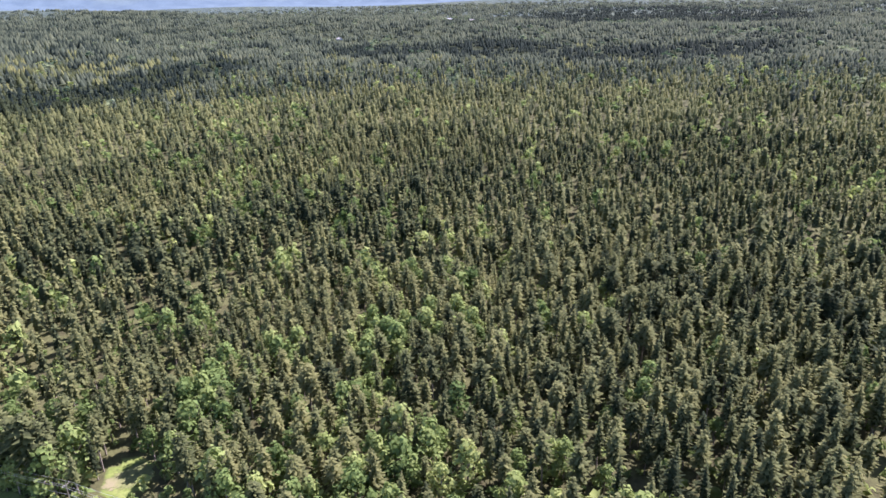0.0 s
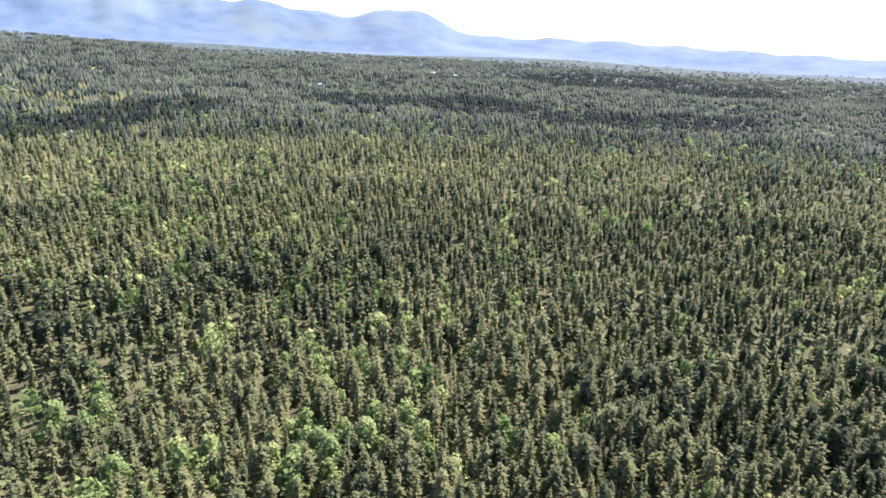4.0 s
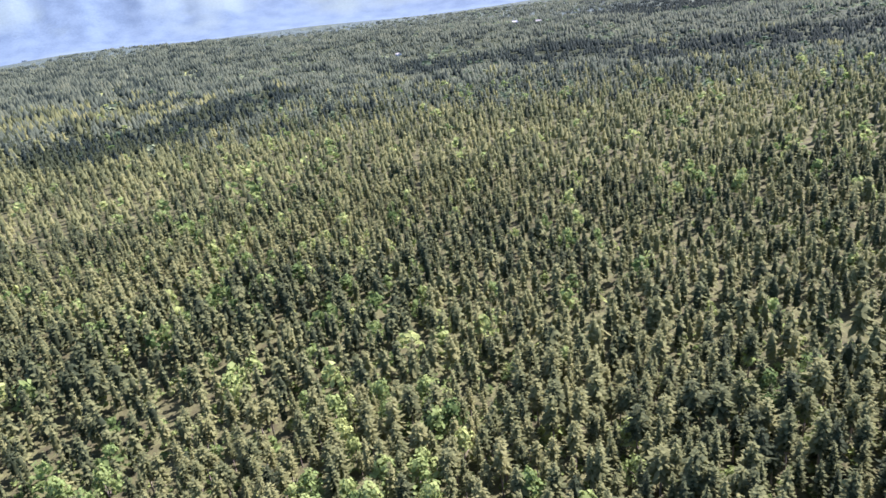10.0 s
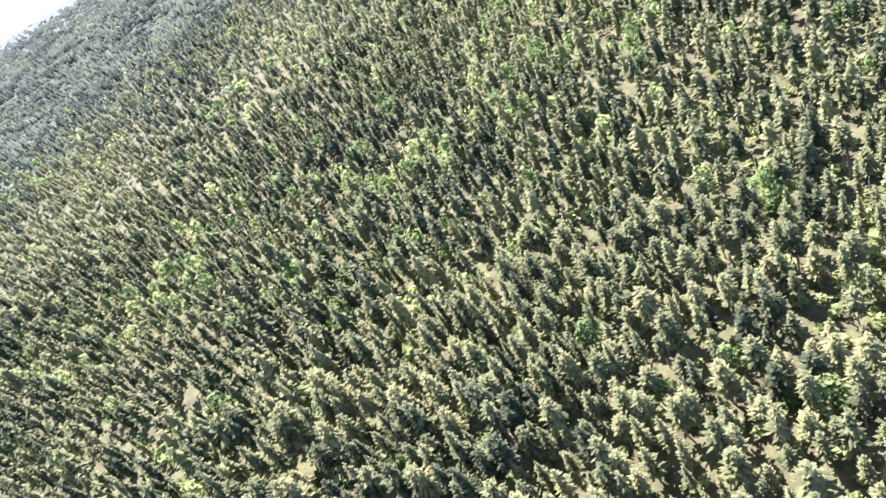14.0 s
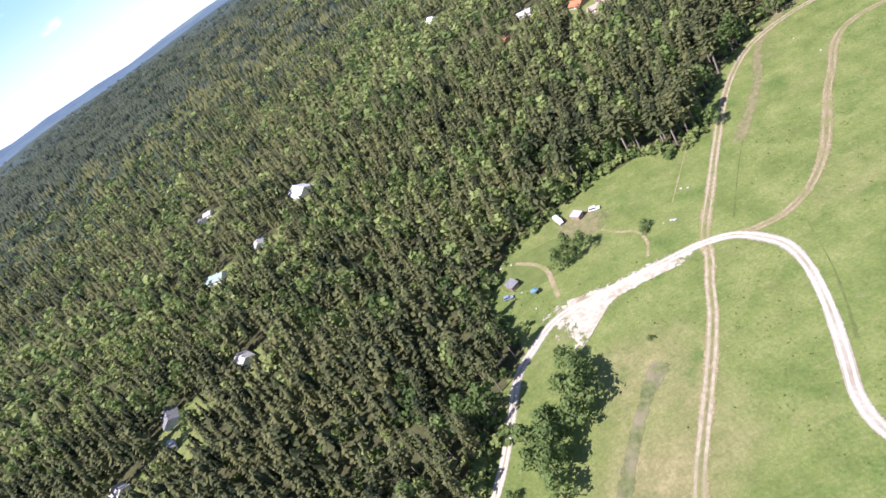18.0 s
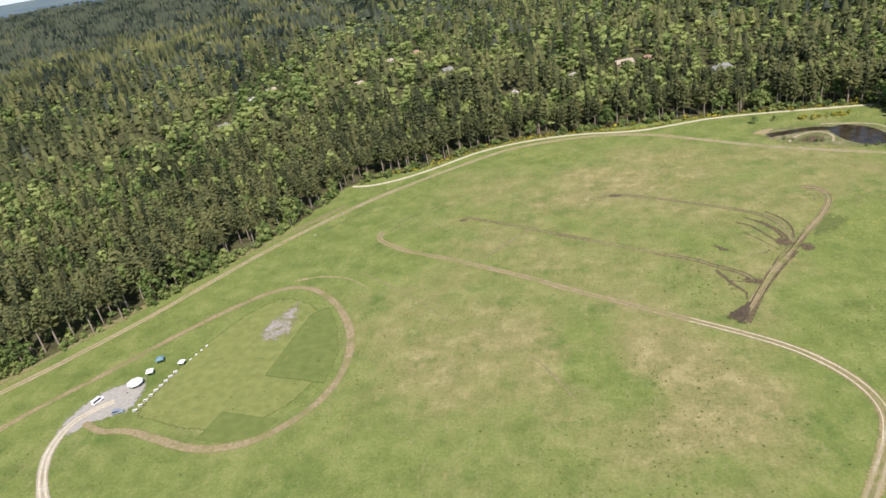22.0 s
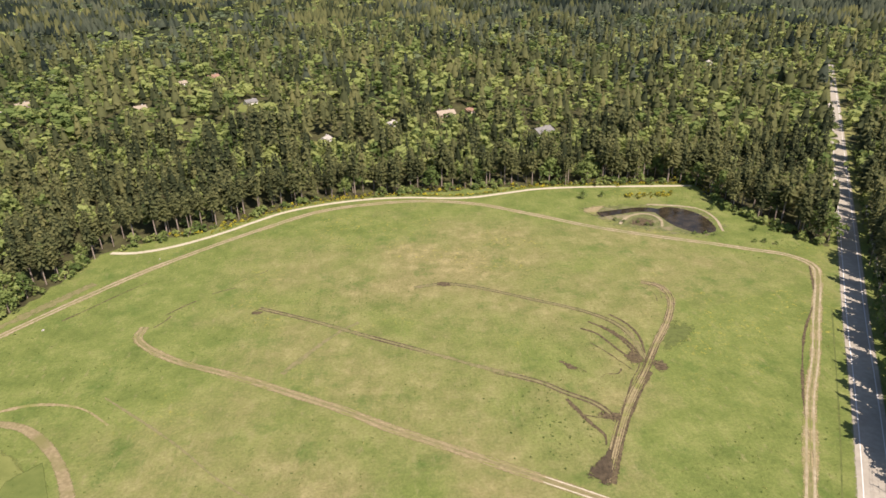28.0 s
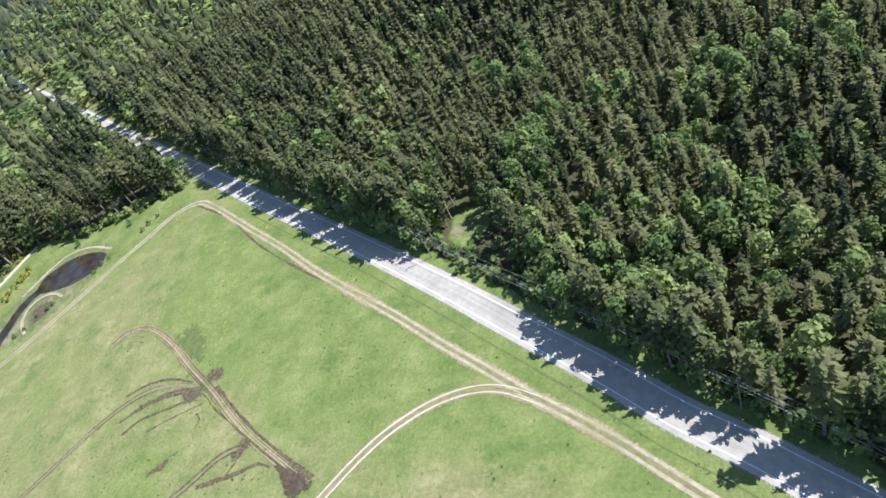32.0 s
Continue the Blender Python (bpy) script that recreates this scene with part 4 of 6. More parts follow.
def conifer(seed, tiers, boughs, spread=0.135, base=0.3, sides=5, core=2, lean=0.02, blunt=0.5, heart=0.4, low=0.0, size=0.26, hang=(-0.25, 0.55), vary=0.13, reach=(0.62, 1.2)):
    """Unit-high conifer: tapered trunk, a heart tinted dark as crown shade and whorls of hanging boughs, each a folded
    blade. Returns vertices, triangles, material index, tint.
    """
    rng = random.Random(seed)
    v, t, mi, ti = [], [], [], []
    lx, ly = rng.uniform(-lean, lean), rng.uniform(-lean, lean)
    if sides:
        v, t = bark_tube([(0, 0, -0.02), (lx * 0.5, ly * 0.5, 0.5), (lx, ly, 0.97)], [0.0165, 0.011, 0.002], sides)
        mi, ti = [0] * len(t), [0.3] * len(v)

    def envelope(f):
        return max(0.0, 1 - f) ** blunt * (0.62 + 0.38 * min(1, (f + 0.08) * 3.4))

    side, skew = rng.uniform(0, 6.28), rng.uniform(0.0, 0.35)
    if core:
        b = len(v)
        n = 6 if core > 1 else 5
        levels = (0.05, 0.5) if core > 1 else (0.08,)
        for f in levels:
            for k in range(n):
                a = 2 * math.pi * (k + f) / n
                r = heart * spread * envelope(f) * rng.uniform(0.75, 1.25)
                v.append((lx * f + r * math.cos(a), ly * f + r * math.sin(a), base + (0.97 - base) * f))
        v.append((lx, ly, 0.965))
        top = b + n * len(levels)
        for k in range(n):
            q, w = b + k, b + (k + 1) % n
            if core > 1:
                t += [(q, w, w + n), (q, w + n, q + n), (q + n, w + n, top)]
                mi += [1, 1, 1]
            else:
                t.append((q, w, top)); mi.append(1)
        # shade inside the crown, put into the tint of the heart
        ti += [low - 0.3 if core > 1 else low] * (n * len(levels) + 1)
    for i in range(tiers):
        f = i / (tiers - 0.3)
        z = base + (0.98 - base) * (f ** 0.95)
        r0 = spread * envelope(f) * rng.uniform(0.85, 1.12)
        turn = rng.uniform(0, 6.28)
        count = max(4, int(boughs * (0.5 + 0.5 * envelope(f)) + 0.5)) if boughs > 6 else boughs
        for k in range(count):
            if rng.random() < 0.07:
                continue
            a = turn + 2 * math.pi * (k + rng.uniform(-0.4, 0.4)) / count
            r = r0 * rng.uniform(*reach) * (1 + skew * math.cos(a - side))
            zz = z + rng.uniform(-0.03, 0.03)
            inner = r * rng.uniform(0.10, 0.40)
            half = spread * size * rng.uniform(0.7, 1.25)
            droop = (r - inner) * rng.uniform(*hang)
            twist = rng.uniform(-0.6, 0.6) * half
            ca, sa = math.cos(a), math.sin(a)
            cx, cy = lx * z, ly * z
            b = len(v)
            m = inner + (r - inner) * rng.uniform(0.40, 0.70)
            v += [(cx + ca * inner, cy + sa * inner, zz + 0.2 * (r - inner)), (cx + ca * m + sa * half, cy + sa * m - ca * half, zz - droop * 0.6 + twist),
                  (cx + ca * r, cy + sa * r, zz - droop), (cx + ca * m - sa * half, cy + sa * m + ca * half, zz - droop * 0.6 - twist)]
            t += [(b, b + 1, b + 2), (b, b + 2, b + 3)]
            mi += [1, 1]
            # crown shading in the tint: bough roots darker, tips and treetop lighter
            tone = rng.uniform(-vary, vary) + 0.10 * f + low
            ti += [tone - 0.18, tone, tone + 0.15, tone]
    b = len(v)
    w = 0.012
    v += [(lx - w, ly, 0.95), (lx + w, ly, 0.95), (lx, ly, 1.0)]
    t.append((b, b + 1, b + 2)); mi.append(1); ti += [low, low, low + 0.1]
    return np.array(v, float), np.array(t), np.array(mi), np.array(ti)


def far_clump(seed):
    """Five conifers standing together, for the far woods: slender cones of uneven height."""
    rng = random.Random(seed)
    v, t, ti = [], [], []
    for k in range(5):
        a, d = 1.26 * k + rng.uniform(-0.4, 0.4), rng.uniform(0.25, 0.62)
        x, y, h, r, b = d * math.cos(a), d * math.sin(a), rng.uniform(0.65, 1.0), rng.uniform(0.19, 0.27), len(v)
        v += [(x + r * math.cos(1.57 * j + a), y + r * math.sin(1.57 * j + a), 0.1 + 0.12 * h) for j in range(4)] + [(x, y, h)]
        t += [(b + j, b + (j + 1) % 4, b + 4) for j in range(4)]
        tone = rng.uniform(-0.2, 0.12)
        # cones shaded through the tint: darker foot, lighter top
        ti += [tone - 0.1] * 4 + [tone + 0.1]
    return np.array(v, float), np.array(t), np.ones(len(t), int), np.array(ti)


def broadleaf(seed, lobes, clumps, size, limbs=4, sides=5, wild=0.6, up=0.15):
    """Unit-high leafy tree: trunk, limbs, and lobes clothed in small tilted leaf clumps."""
    rng = random.Random(seed)
    v, t, mi, ti = [], [], [], []

    def add_tube(path, radii, n):
        b = len(v)
        vv, tt = bark_tube(path, radii, n)
        v.extend(vv); t.extend([(p + b, q + b, s + b) for p, q, s in tt]); mi.extend([0] * len(tt)); ti.extend([0.3] * len(vv))

    if sides:
        add_tube([(0, 0, -0.02), (0.01, 0.01, 0.3), (0.0, 0.02, 0.72)], [0.022, 0.016, 0.006], sides)
    centres = []
    for k in range(lobes):
        a = 2.4 * k + rng.uniform(-0.5, 0.5)
        f = (k + 0.5) / lobes
        z = 0.30 + 0.56 * f
        r = 0.30 * math.sin(min(1, (f * 0.9 + 0.28)) * math.pi) * rng.uniform(0.55, 1.05)
        centres.append((r * math.cos(a), r * math.sin(a), z, rng.uniform(0.11, 0.175), rng.uniform(-0.09, 0.09)))
    for k in range(limbs):
        c = centres[(k * 3) % lobes]
        add_tube([(0, 0, 0.26 + 0.05 * k), (c[0] * 0.5, c[1] * 0.5, 0.3 + c[2] * 0.3), (c[0], c[1], c[2])], [0.009, 0.006, 0.002], 3)
    for i in range(clumps):
        c = centres[i % lobes]
        d = Vector((rng.gauss(0, 1), rng.gauss(0, 1), rng.gauss(0.35, 0.9))).normalized()
        p = Vector(c[:3]) + d * c[3] * rng.uniform(0.6, 1.12)
        nrm = (d + Vector((rng.uniform(-wild, wild), rng.uniform(-wild, wild), up + rng.uniform(-0.35 - wild * 0.5, 0.35 + wild * 0.5)))).normalized()
        u = nrm.orthogonal().normalized()
        u.rotate(Matrix.Rotation(rng.uniform(0, 6.28), 3, nrm))
        w = nrm.cross(u)
        s = size * rng.uniform(0.65, 1.3)
        b = len(v)
        q = rng.uniform(0.5, 0.9)
        for e in (u * s, w * s * q + nrm * s * 0.25, -u * s * rng.uniform(0.7, 1.1), -w * s * q + nrm * s * 0.2):
            v.append(tuple(p + e))
        t += [(b, b + 1, b + 2), (b, b + 2, b + 3)]
        mi += [1, 1]
        # light from above put into the tint: higher lobes lighter
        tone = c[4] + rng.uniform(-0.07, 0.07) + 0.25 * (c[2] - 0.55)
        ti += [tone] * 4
    return np.array(v, float), np.array(t), np.array(mi), np.array(ti)


def forest_mesh(name, kinds, which, x, y, z, high, wide, turn, tint, leaf, label):
    """One mesh of many trees: each of the templates set out at its places."""
    V, T, I, A, base = [], [], [], [], 0
    for k, (tv, tt, tm, ta) in enumerate(kinds):
        sel = np.flatnonzero(which == k)
        if not len(sel):
            continue
        c, s = np.cos(turn[sel])[:, None], np.sin(turn[sel])[:, None]
        w, h = (wide[sel] * high[sel])[:, None], high[sel][:, None]
        px, py = tv[None, :, 0] * w, tv[None, :, 1] * w
        vv = np.stack([px * c - py * s + x[sel, None], px * s + py * c + y[sel, None], tv[None, :, 2] * h + z[sel, None]], 2)
        n = len(tv)
        V.append(vv.reshape(-1, 3))
        T.append((tt[None] + (np.arange(len(sel)) * n)[:, None, None] + base).reshape(-1, 3))
        I.append(np.tile(tm, len(sel)))
        A.append((ta[None] + tint[sel, None]).ravel())
        base += n * len(sel)
    if not V:
        return None
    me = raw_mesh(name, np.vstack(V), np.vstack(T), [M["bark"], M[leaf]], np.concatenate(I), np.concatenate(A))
    return tagged(new(name, me), label, "trees", kind="stuff")


def lattice(x0, x1, y0, y1, step, seed, jitter=0.42):
    rng = np.random.RandomState(seed)
    gx, gy = np.meshgrid(np.arange(x0, x1, step), np.arange(y0, y1, step))
    gx = gx + (np.arange(gx.shape[0]) % 2)[:, None] * step * 0.5
    return gx.ravel() + rng.uniform(-jitter, jitter, gx.size) * step, gy.ravel() + rng.uniform(-jitter, jitter, gx.size) * step, rng


def soft_noise(x, y, scale, seed):
    """Smooth values from 0 to 1 over the land."""
    rng = np.random.RandomState(seed)
    out = np.zeros(np.shape(x))
    for k in range(6):
        a, f, p = rng.uniform(0, 6.28), scale * rng.uniform(0.6, 2.2), rng.uniform(0, 6.28)
        out += np.sin((x * np.cos(a) + y * np.sin(a)) * f + p)
    return np.clip(0.5 + out / 6.5, 0, 1)


def leafy_share(x, y):
    """Share of broadleaved trees: most along the meadow's edges and in the north, few in the east."""
    edge = np.exp(-(np.maximum(distance_to(x, y, FIELD + FIELD[:1]), 0) / 14.0) ** 2)
    n = soft_noise(x, y, 0.012, 5)
    share = 0.03 + 0.50 * smooth(y, 400, 520) * (x > -420) * (x < 800) + 0.34 * smooth(-x, 230, 360) * (0.25 + n) * (1 - smooth(-x, 900, 1500))
    share = share + 0.30 * np.exp(-(distance_to(x, y, ROAD) / 30.0) ** 2) * (0.3 + n) + (0.30 - 0.18 * smooth(y, 200, 330)) * edge + 0.12 * smooth(n, 0.66, 0.8)
    for gx, gy, gr in GROVES:
        share = share + 0.44 * np.exp(-(((x - gx) ** 2 + (y - gy) ** 2) / (1.15 * gr) ** 2))
    return np.clip(share, 0, 0.85)


CENTRE = (35.0, 0.0)
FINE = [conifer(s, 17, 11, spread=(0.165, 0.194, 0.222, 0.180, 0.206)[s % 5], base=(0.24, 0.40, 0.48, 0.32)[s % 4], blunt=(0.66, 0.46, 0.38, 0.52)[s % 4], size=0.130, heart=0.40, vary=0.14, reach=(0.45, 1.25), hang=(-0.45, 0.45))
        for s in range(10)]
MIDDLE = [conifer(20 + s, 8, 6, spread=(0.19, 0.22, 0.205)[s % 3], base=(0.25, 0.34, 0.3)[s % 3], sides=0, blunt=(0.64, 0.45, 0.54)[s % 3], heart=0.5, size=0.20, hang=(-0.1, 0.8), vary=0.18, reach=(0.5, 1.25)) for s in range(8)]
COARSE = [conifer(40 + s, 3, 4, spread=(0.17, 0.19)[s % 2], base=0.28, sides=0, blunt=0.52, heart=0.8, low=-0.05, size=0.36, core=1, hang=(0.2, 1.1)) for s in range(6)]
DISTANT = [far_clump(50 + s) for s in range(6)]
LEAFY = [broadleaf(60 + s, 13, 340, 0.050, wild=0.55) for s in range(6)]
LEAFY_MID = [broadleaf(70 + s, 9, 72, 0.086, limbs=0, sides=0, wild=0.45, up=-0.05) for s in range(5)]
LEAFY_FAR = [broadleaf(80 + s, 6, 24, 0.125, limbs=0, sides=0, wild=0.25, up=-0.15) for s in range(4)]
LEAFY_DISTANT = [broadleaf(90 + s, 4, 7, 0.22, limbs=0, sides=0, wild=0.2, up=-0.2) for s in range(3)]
# stands of bright leafy trees in the eastern wood and by the road
GROVES = [(121, 22, 16), (135, 52, 14), (151, 85, 15), (104, 1, 12), (164, 61, 10), (133, 93, 9), (192, 121, 12), (218, 40, 14), (114, 59, 9), (171, 108, 9), (202, 203, 16), (178, 168, 10), (251, 122, 16), (206, 82, 12), (157, 20, 9), (99, -23, 10),
          (124, 76, 10), (211, 48, 10), (239, 192, 12), (192, 106, 9), (146, 59, 8), (196, 160, 11), (97, 44, 8), (186, 198, 9), (182, 47, 8), (112, 84, 8), (92, 32, 8), (125, 93, 8),
          (-146, -150, 12), (-95, -189, 10), (-58, -203, 12), (-114, -174, 10), (-48, -232, 12)]


# cloud shadows painted on the far woods: centre and half axes
CLOUD_SHADE = [(985, 388, 95, 75), (1105, 325, 110, 75), (1230, 250, 105, 75), (1330, 200, 85, 65), (2120, -950, 160, 190), (2150, -1200, 190, 190), (1850, -1350, 190, 150), (1545, -150, 90, 110), (1480, -430, 95, 130),
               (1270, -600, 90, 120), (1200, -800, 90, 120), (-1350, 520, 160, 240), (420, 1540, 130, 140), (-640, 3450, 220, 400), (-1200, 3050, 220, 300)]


def yard_limit(x, y):
    """Low young growth on the open side of each yard; full height elsewhere."""
    limit = np.full(np.shape(x), 99.0)
    for hx, hy, long, deep, turn, roof in HOUSES:
        d = math.hypot(hx, hy)
        ux, uy = -hx / d, -hy / d
        ahead = (x - hx) * ux + (y - hy) * uy
        aside = np.abs((x - hx) * uy - (y - hy) * ux)
        low = (ahead > -4) & (ahead < 0.2 * d) & (aside < long * 0.8)
        limit = np.where(low, np.minimum(limit, 4.2 + np.maximum(ahead, 0) * 145 / d), limit)
    # bushes only between the lawn in the wood and the road
    k = np.clip(((x - 162) * -0.85 + (y - 130) * -0.53) / 34.0, 0, 1)
    aside = np.hypot(x - (162 - 29 * k), y - (130 - 18 * k))
    limit = np.where(aside < 8.5, np.minimum(limit, 3.5), limit)
    # low growth under the wires where the road lies open to the sun
    limit = np.where((distance_to(x, y, ROAD) < 19) & (y > 96) & (y < 146) & (x > 60), np.minimum(limit, 4.0 + 3.0 * soft_noise(x, y, 0.2, 3)), limit)
    return limit


def tree_thing(name, template, leaf, label, category, group, tint=0.42):
    """A tree of its own: trunk and crown as parts under an empty at its foot."""
    v, t, mi, ti = template
    top = new(name)
    for part_name, k in (("trunk", 0), ("crown", 1)):
        tt = t[mi == k]
        used = np.unique(tt)
        back = np.full(len(v), -1); back[used] = np.arange(len(used))
        me = raw_mesh(part_name, v[used], back[tt], [M["bark"] if k == 0 else M[leaf]], None, ti[used] + tint)
        ob = new(part_name, me)
        ob.parent = top
    return tagged(top, label, category, group)


def plant_forest():
    # fine trees round the flight, coarser ones farther out
    rings = [(0, 250, 6.4, FINE, LEAFY, 11), (250, 580, 7.8, MIDDLE, LEAFY_MID, 12), (580, 1200, 11.2, COARSE, LEAFY_FAR, 13), (1200, 3150, 24.0, DISTANT, LEAFY_DISTANT, 14)]
    singles = []
    for lo, hi, step, needle_kinds, leaf_kinds, seed in rings:
        x, y, rng = lattice(-hi - 60, hi + 60, -hi - 60, hi + 60, step, seed)
        r = np.hypot(x - CENTRE[0], y - CENTRE[1])
        wave = r + r * 0.10 * (soft_noise(x, y, 0.011, 17) - 0.5) + rng.uniform(-0.05, 0.05, len(r)) * r
        keep = (wave >= lo) & (wave < hi) & ~open_ground(x, y)
        thin = soft_noise(x, y, 0.05, 8)
        keep &= rng.uniform(0, 1, len(x)) > 0.03 + 0.3 * smooth(thin, 0.68, 0.88)
        keep &= rng.uniform(0, 1, len(x)) > smooth(r, 2850, 3150) * 0.6
        keep &= rng.uniform(0, 1, len(x)) > 0.4 * smooth(y, 430, 520) * (lo < 1200)
        x, y = x[keep], y[keep]
        z = terrain(x, y)
        n = len(x)
        leafy = rng.uniform(0, 1, n) < leafy_share(x, y)
        grow = {0: 1.0, 250: 1.08, 580: 1.4, 1200: 1.05}[lo]
        stand = soft_noise(x, y, 0.02, 9)
        north = smooth(y, 380, 520)
        high = np.where(leafy, rng.uniform(11, 20, n), (17 + 6 * stand + 9 * north) * rng.uniform(0.7, 1.18, n)) * (1 if lo < 1200 else 0.85) * (1 - 0.55 * smooth(np.hypot(x, y), 2000, 3600))
        high = high * (1 + 0.34 * np.exp(-(distance_to(x, y, ROAD) / 24.0) ** 2) * np.where(leafy, 0.4, 1.0))
        wide = np.where(leafy, rng.uniform(0.85, 1.15, n) * (2.0 if lo == 1200 else 1.0), rng.uniform(0.8, 1.15, n)) * grow
        wide = wide * (1 + np.where(leafy, 0.30, -0.04) * smooth(y, 400, 500) * (lo < 1200))
        turn, tint = rng.uniform(0, 6.28, n), np.clip(0.28 + 0.42 * soft_noise(x, y, 0.03, 21) + rng.normal(0, 0.24, n), -0.15, 1.15)
        high = np.minimum(high, yard_limit(x, y))
        # darker conifers and fresher leaves north and west of the meadow
        other = np.maximum(smooth(y, 330, 430), smooth(-x, 120, 240))
        tint = tint + other * np.where(leafy, 0.26 - 0.10 * smooth(-x, 170, 230), -0.06 + 0.14 * smooth(-x, 60, 160) * (1 - smooth(y, 250, 400)))
        # cloud shadows over the woods, put into the tint of the trees
        for cx, cy, rx, ry in CLOUD_SHADE:
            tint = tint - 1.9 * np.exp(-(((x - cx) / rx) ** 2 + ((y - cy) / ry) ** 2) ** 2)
        if lo < 580:
            # the trees along road and meadow stand singly
            rim = distance_to(x, y, FIELD + FIELD[:1])
            if lo == 0:
                single = (np.minimum(distance_to(x, y, ROAD), rim) < 17) & (y > -190) & (y < 330) & (rng.uniform(0, 1, n) < 0.9)
            else:
                single = (rim < 15) & (y > -60)
                high = np.where(single & ~leafy, np.clip(high * 1.25, 20, 31), high)
            for i in np.flatnonzero(single):
                singles.append((leafy[i], x[i], y[i], z[i], high[i], wide[i], turn[i]))
            rest = ~single
        else:
            rest = np.ones(n, bool)
        # distance haze put into the foliage colour: bluer trees more often farther out
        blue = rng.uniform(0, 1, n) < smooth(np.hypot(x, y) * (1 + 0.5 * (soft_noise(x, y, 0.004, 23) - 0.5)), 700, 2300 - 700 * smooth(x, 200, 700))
        for flag, hazed, kinds, mat, word in ((False, False, needle_kinds, "needles", "conifer_forest"), (True, False, leaf_kinds, "leaves", "broadleaf_forest"),
                                            (False, True, needle_kinds, "hazed_needles", "conifer_forest"), (True, True, leaf_kinds, "hazed_leaves", "broadleaf_forest")):
            s = rest & (leafy == flag) & (blue == hazed)
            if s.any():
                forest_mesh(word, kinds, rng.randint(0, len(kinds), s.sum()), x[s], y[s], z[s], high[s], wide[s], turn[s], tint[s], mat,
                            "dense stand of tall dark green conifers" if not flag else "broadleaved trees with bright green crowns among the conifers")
    # tall firs crowding the road's eastern side, but for the stretch open to the sun
    line = spline(ROAD, 4.2)
    d = np.gradient(line, axis=0)
    d /= np.linalg.norm(d, axis=1)[:, None]
    g = np.random.RandomState(77)
    for (px, py), (dx, dy) in zip(line, d):
        if -330 < py < 345 and not 92 < py < 148 and g.uniform() < (0.8 if py > -120 else 0.35):
            off = g.uniform(10.0, 13.5)
            ex, ey = (dy, -dx) if dy > 0 else (-dy, dx)
            singles.append((False, px + ex * off, py + ey * off, float(terrain(px, py)), g.uniform(19, 30), g.uniform(0.75, 1.0), g.uniform(0, 6.28)))
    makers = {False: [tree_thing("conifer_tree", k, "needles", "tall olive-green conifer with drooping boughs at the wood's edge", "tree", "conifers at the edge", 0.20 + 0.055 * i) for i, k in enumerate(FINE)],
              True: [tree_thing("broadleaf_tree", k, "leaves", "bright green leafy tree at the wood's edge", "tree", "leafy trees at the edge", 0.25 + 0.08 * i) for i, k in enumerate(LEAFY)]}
    used = {False: 0, True: 0}
    for flag, x, y, z, high, wide, turn in singles:
        kinds = makers[bool(flag)]
        k = used[bool(flag)]
        # bare tall stems along the western edge
        pick = (1, 2, 5, 6, 9)[k % 5] if x < -100 and not flag else k % len(kinds)
        ob = kinds[k] if k < len(kinds) else copy_thing(kinds[pick], Matrix())
        used[bool(flag)] += 1
        ob.matrix_basis = Matrix.Translation((x, y, z)) @ Matrix.Rotation(turn, 4, "Z") @ Matrix.Diagonal((wide * high, wide * high, high, 1))


plant_forest()


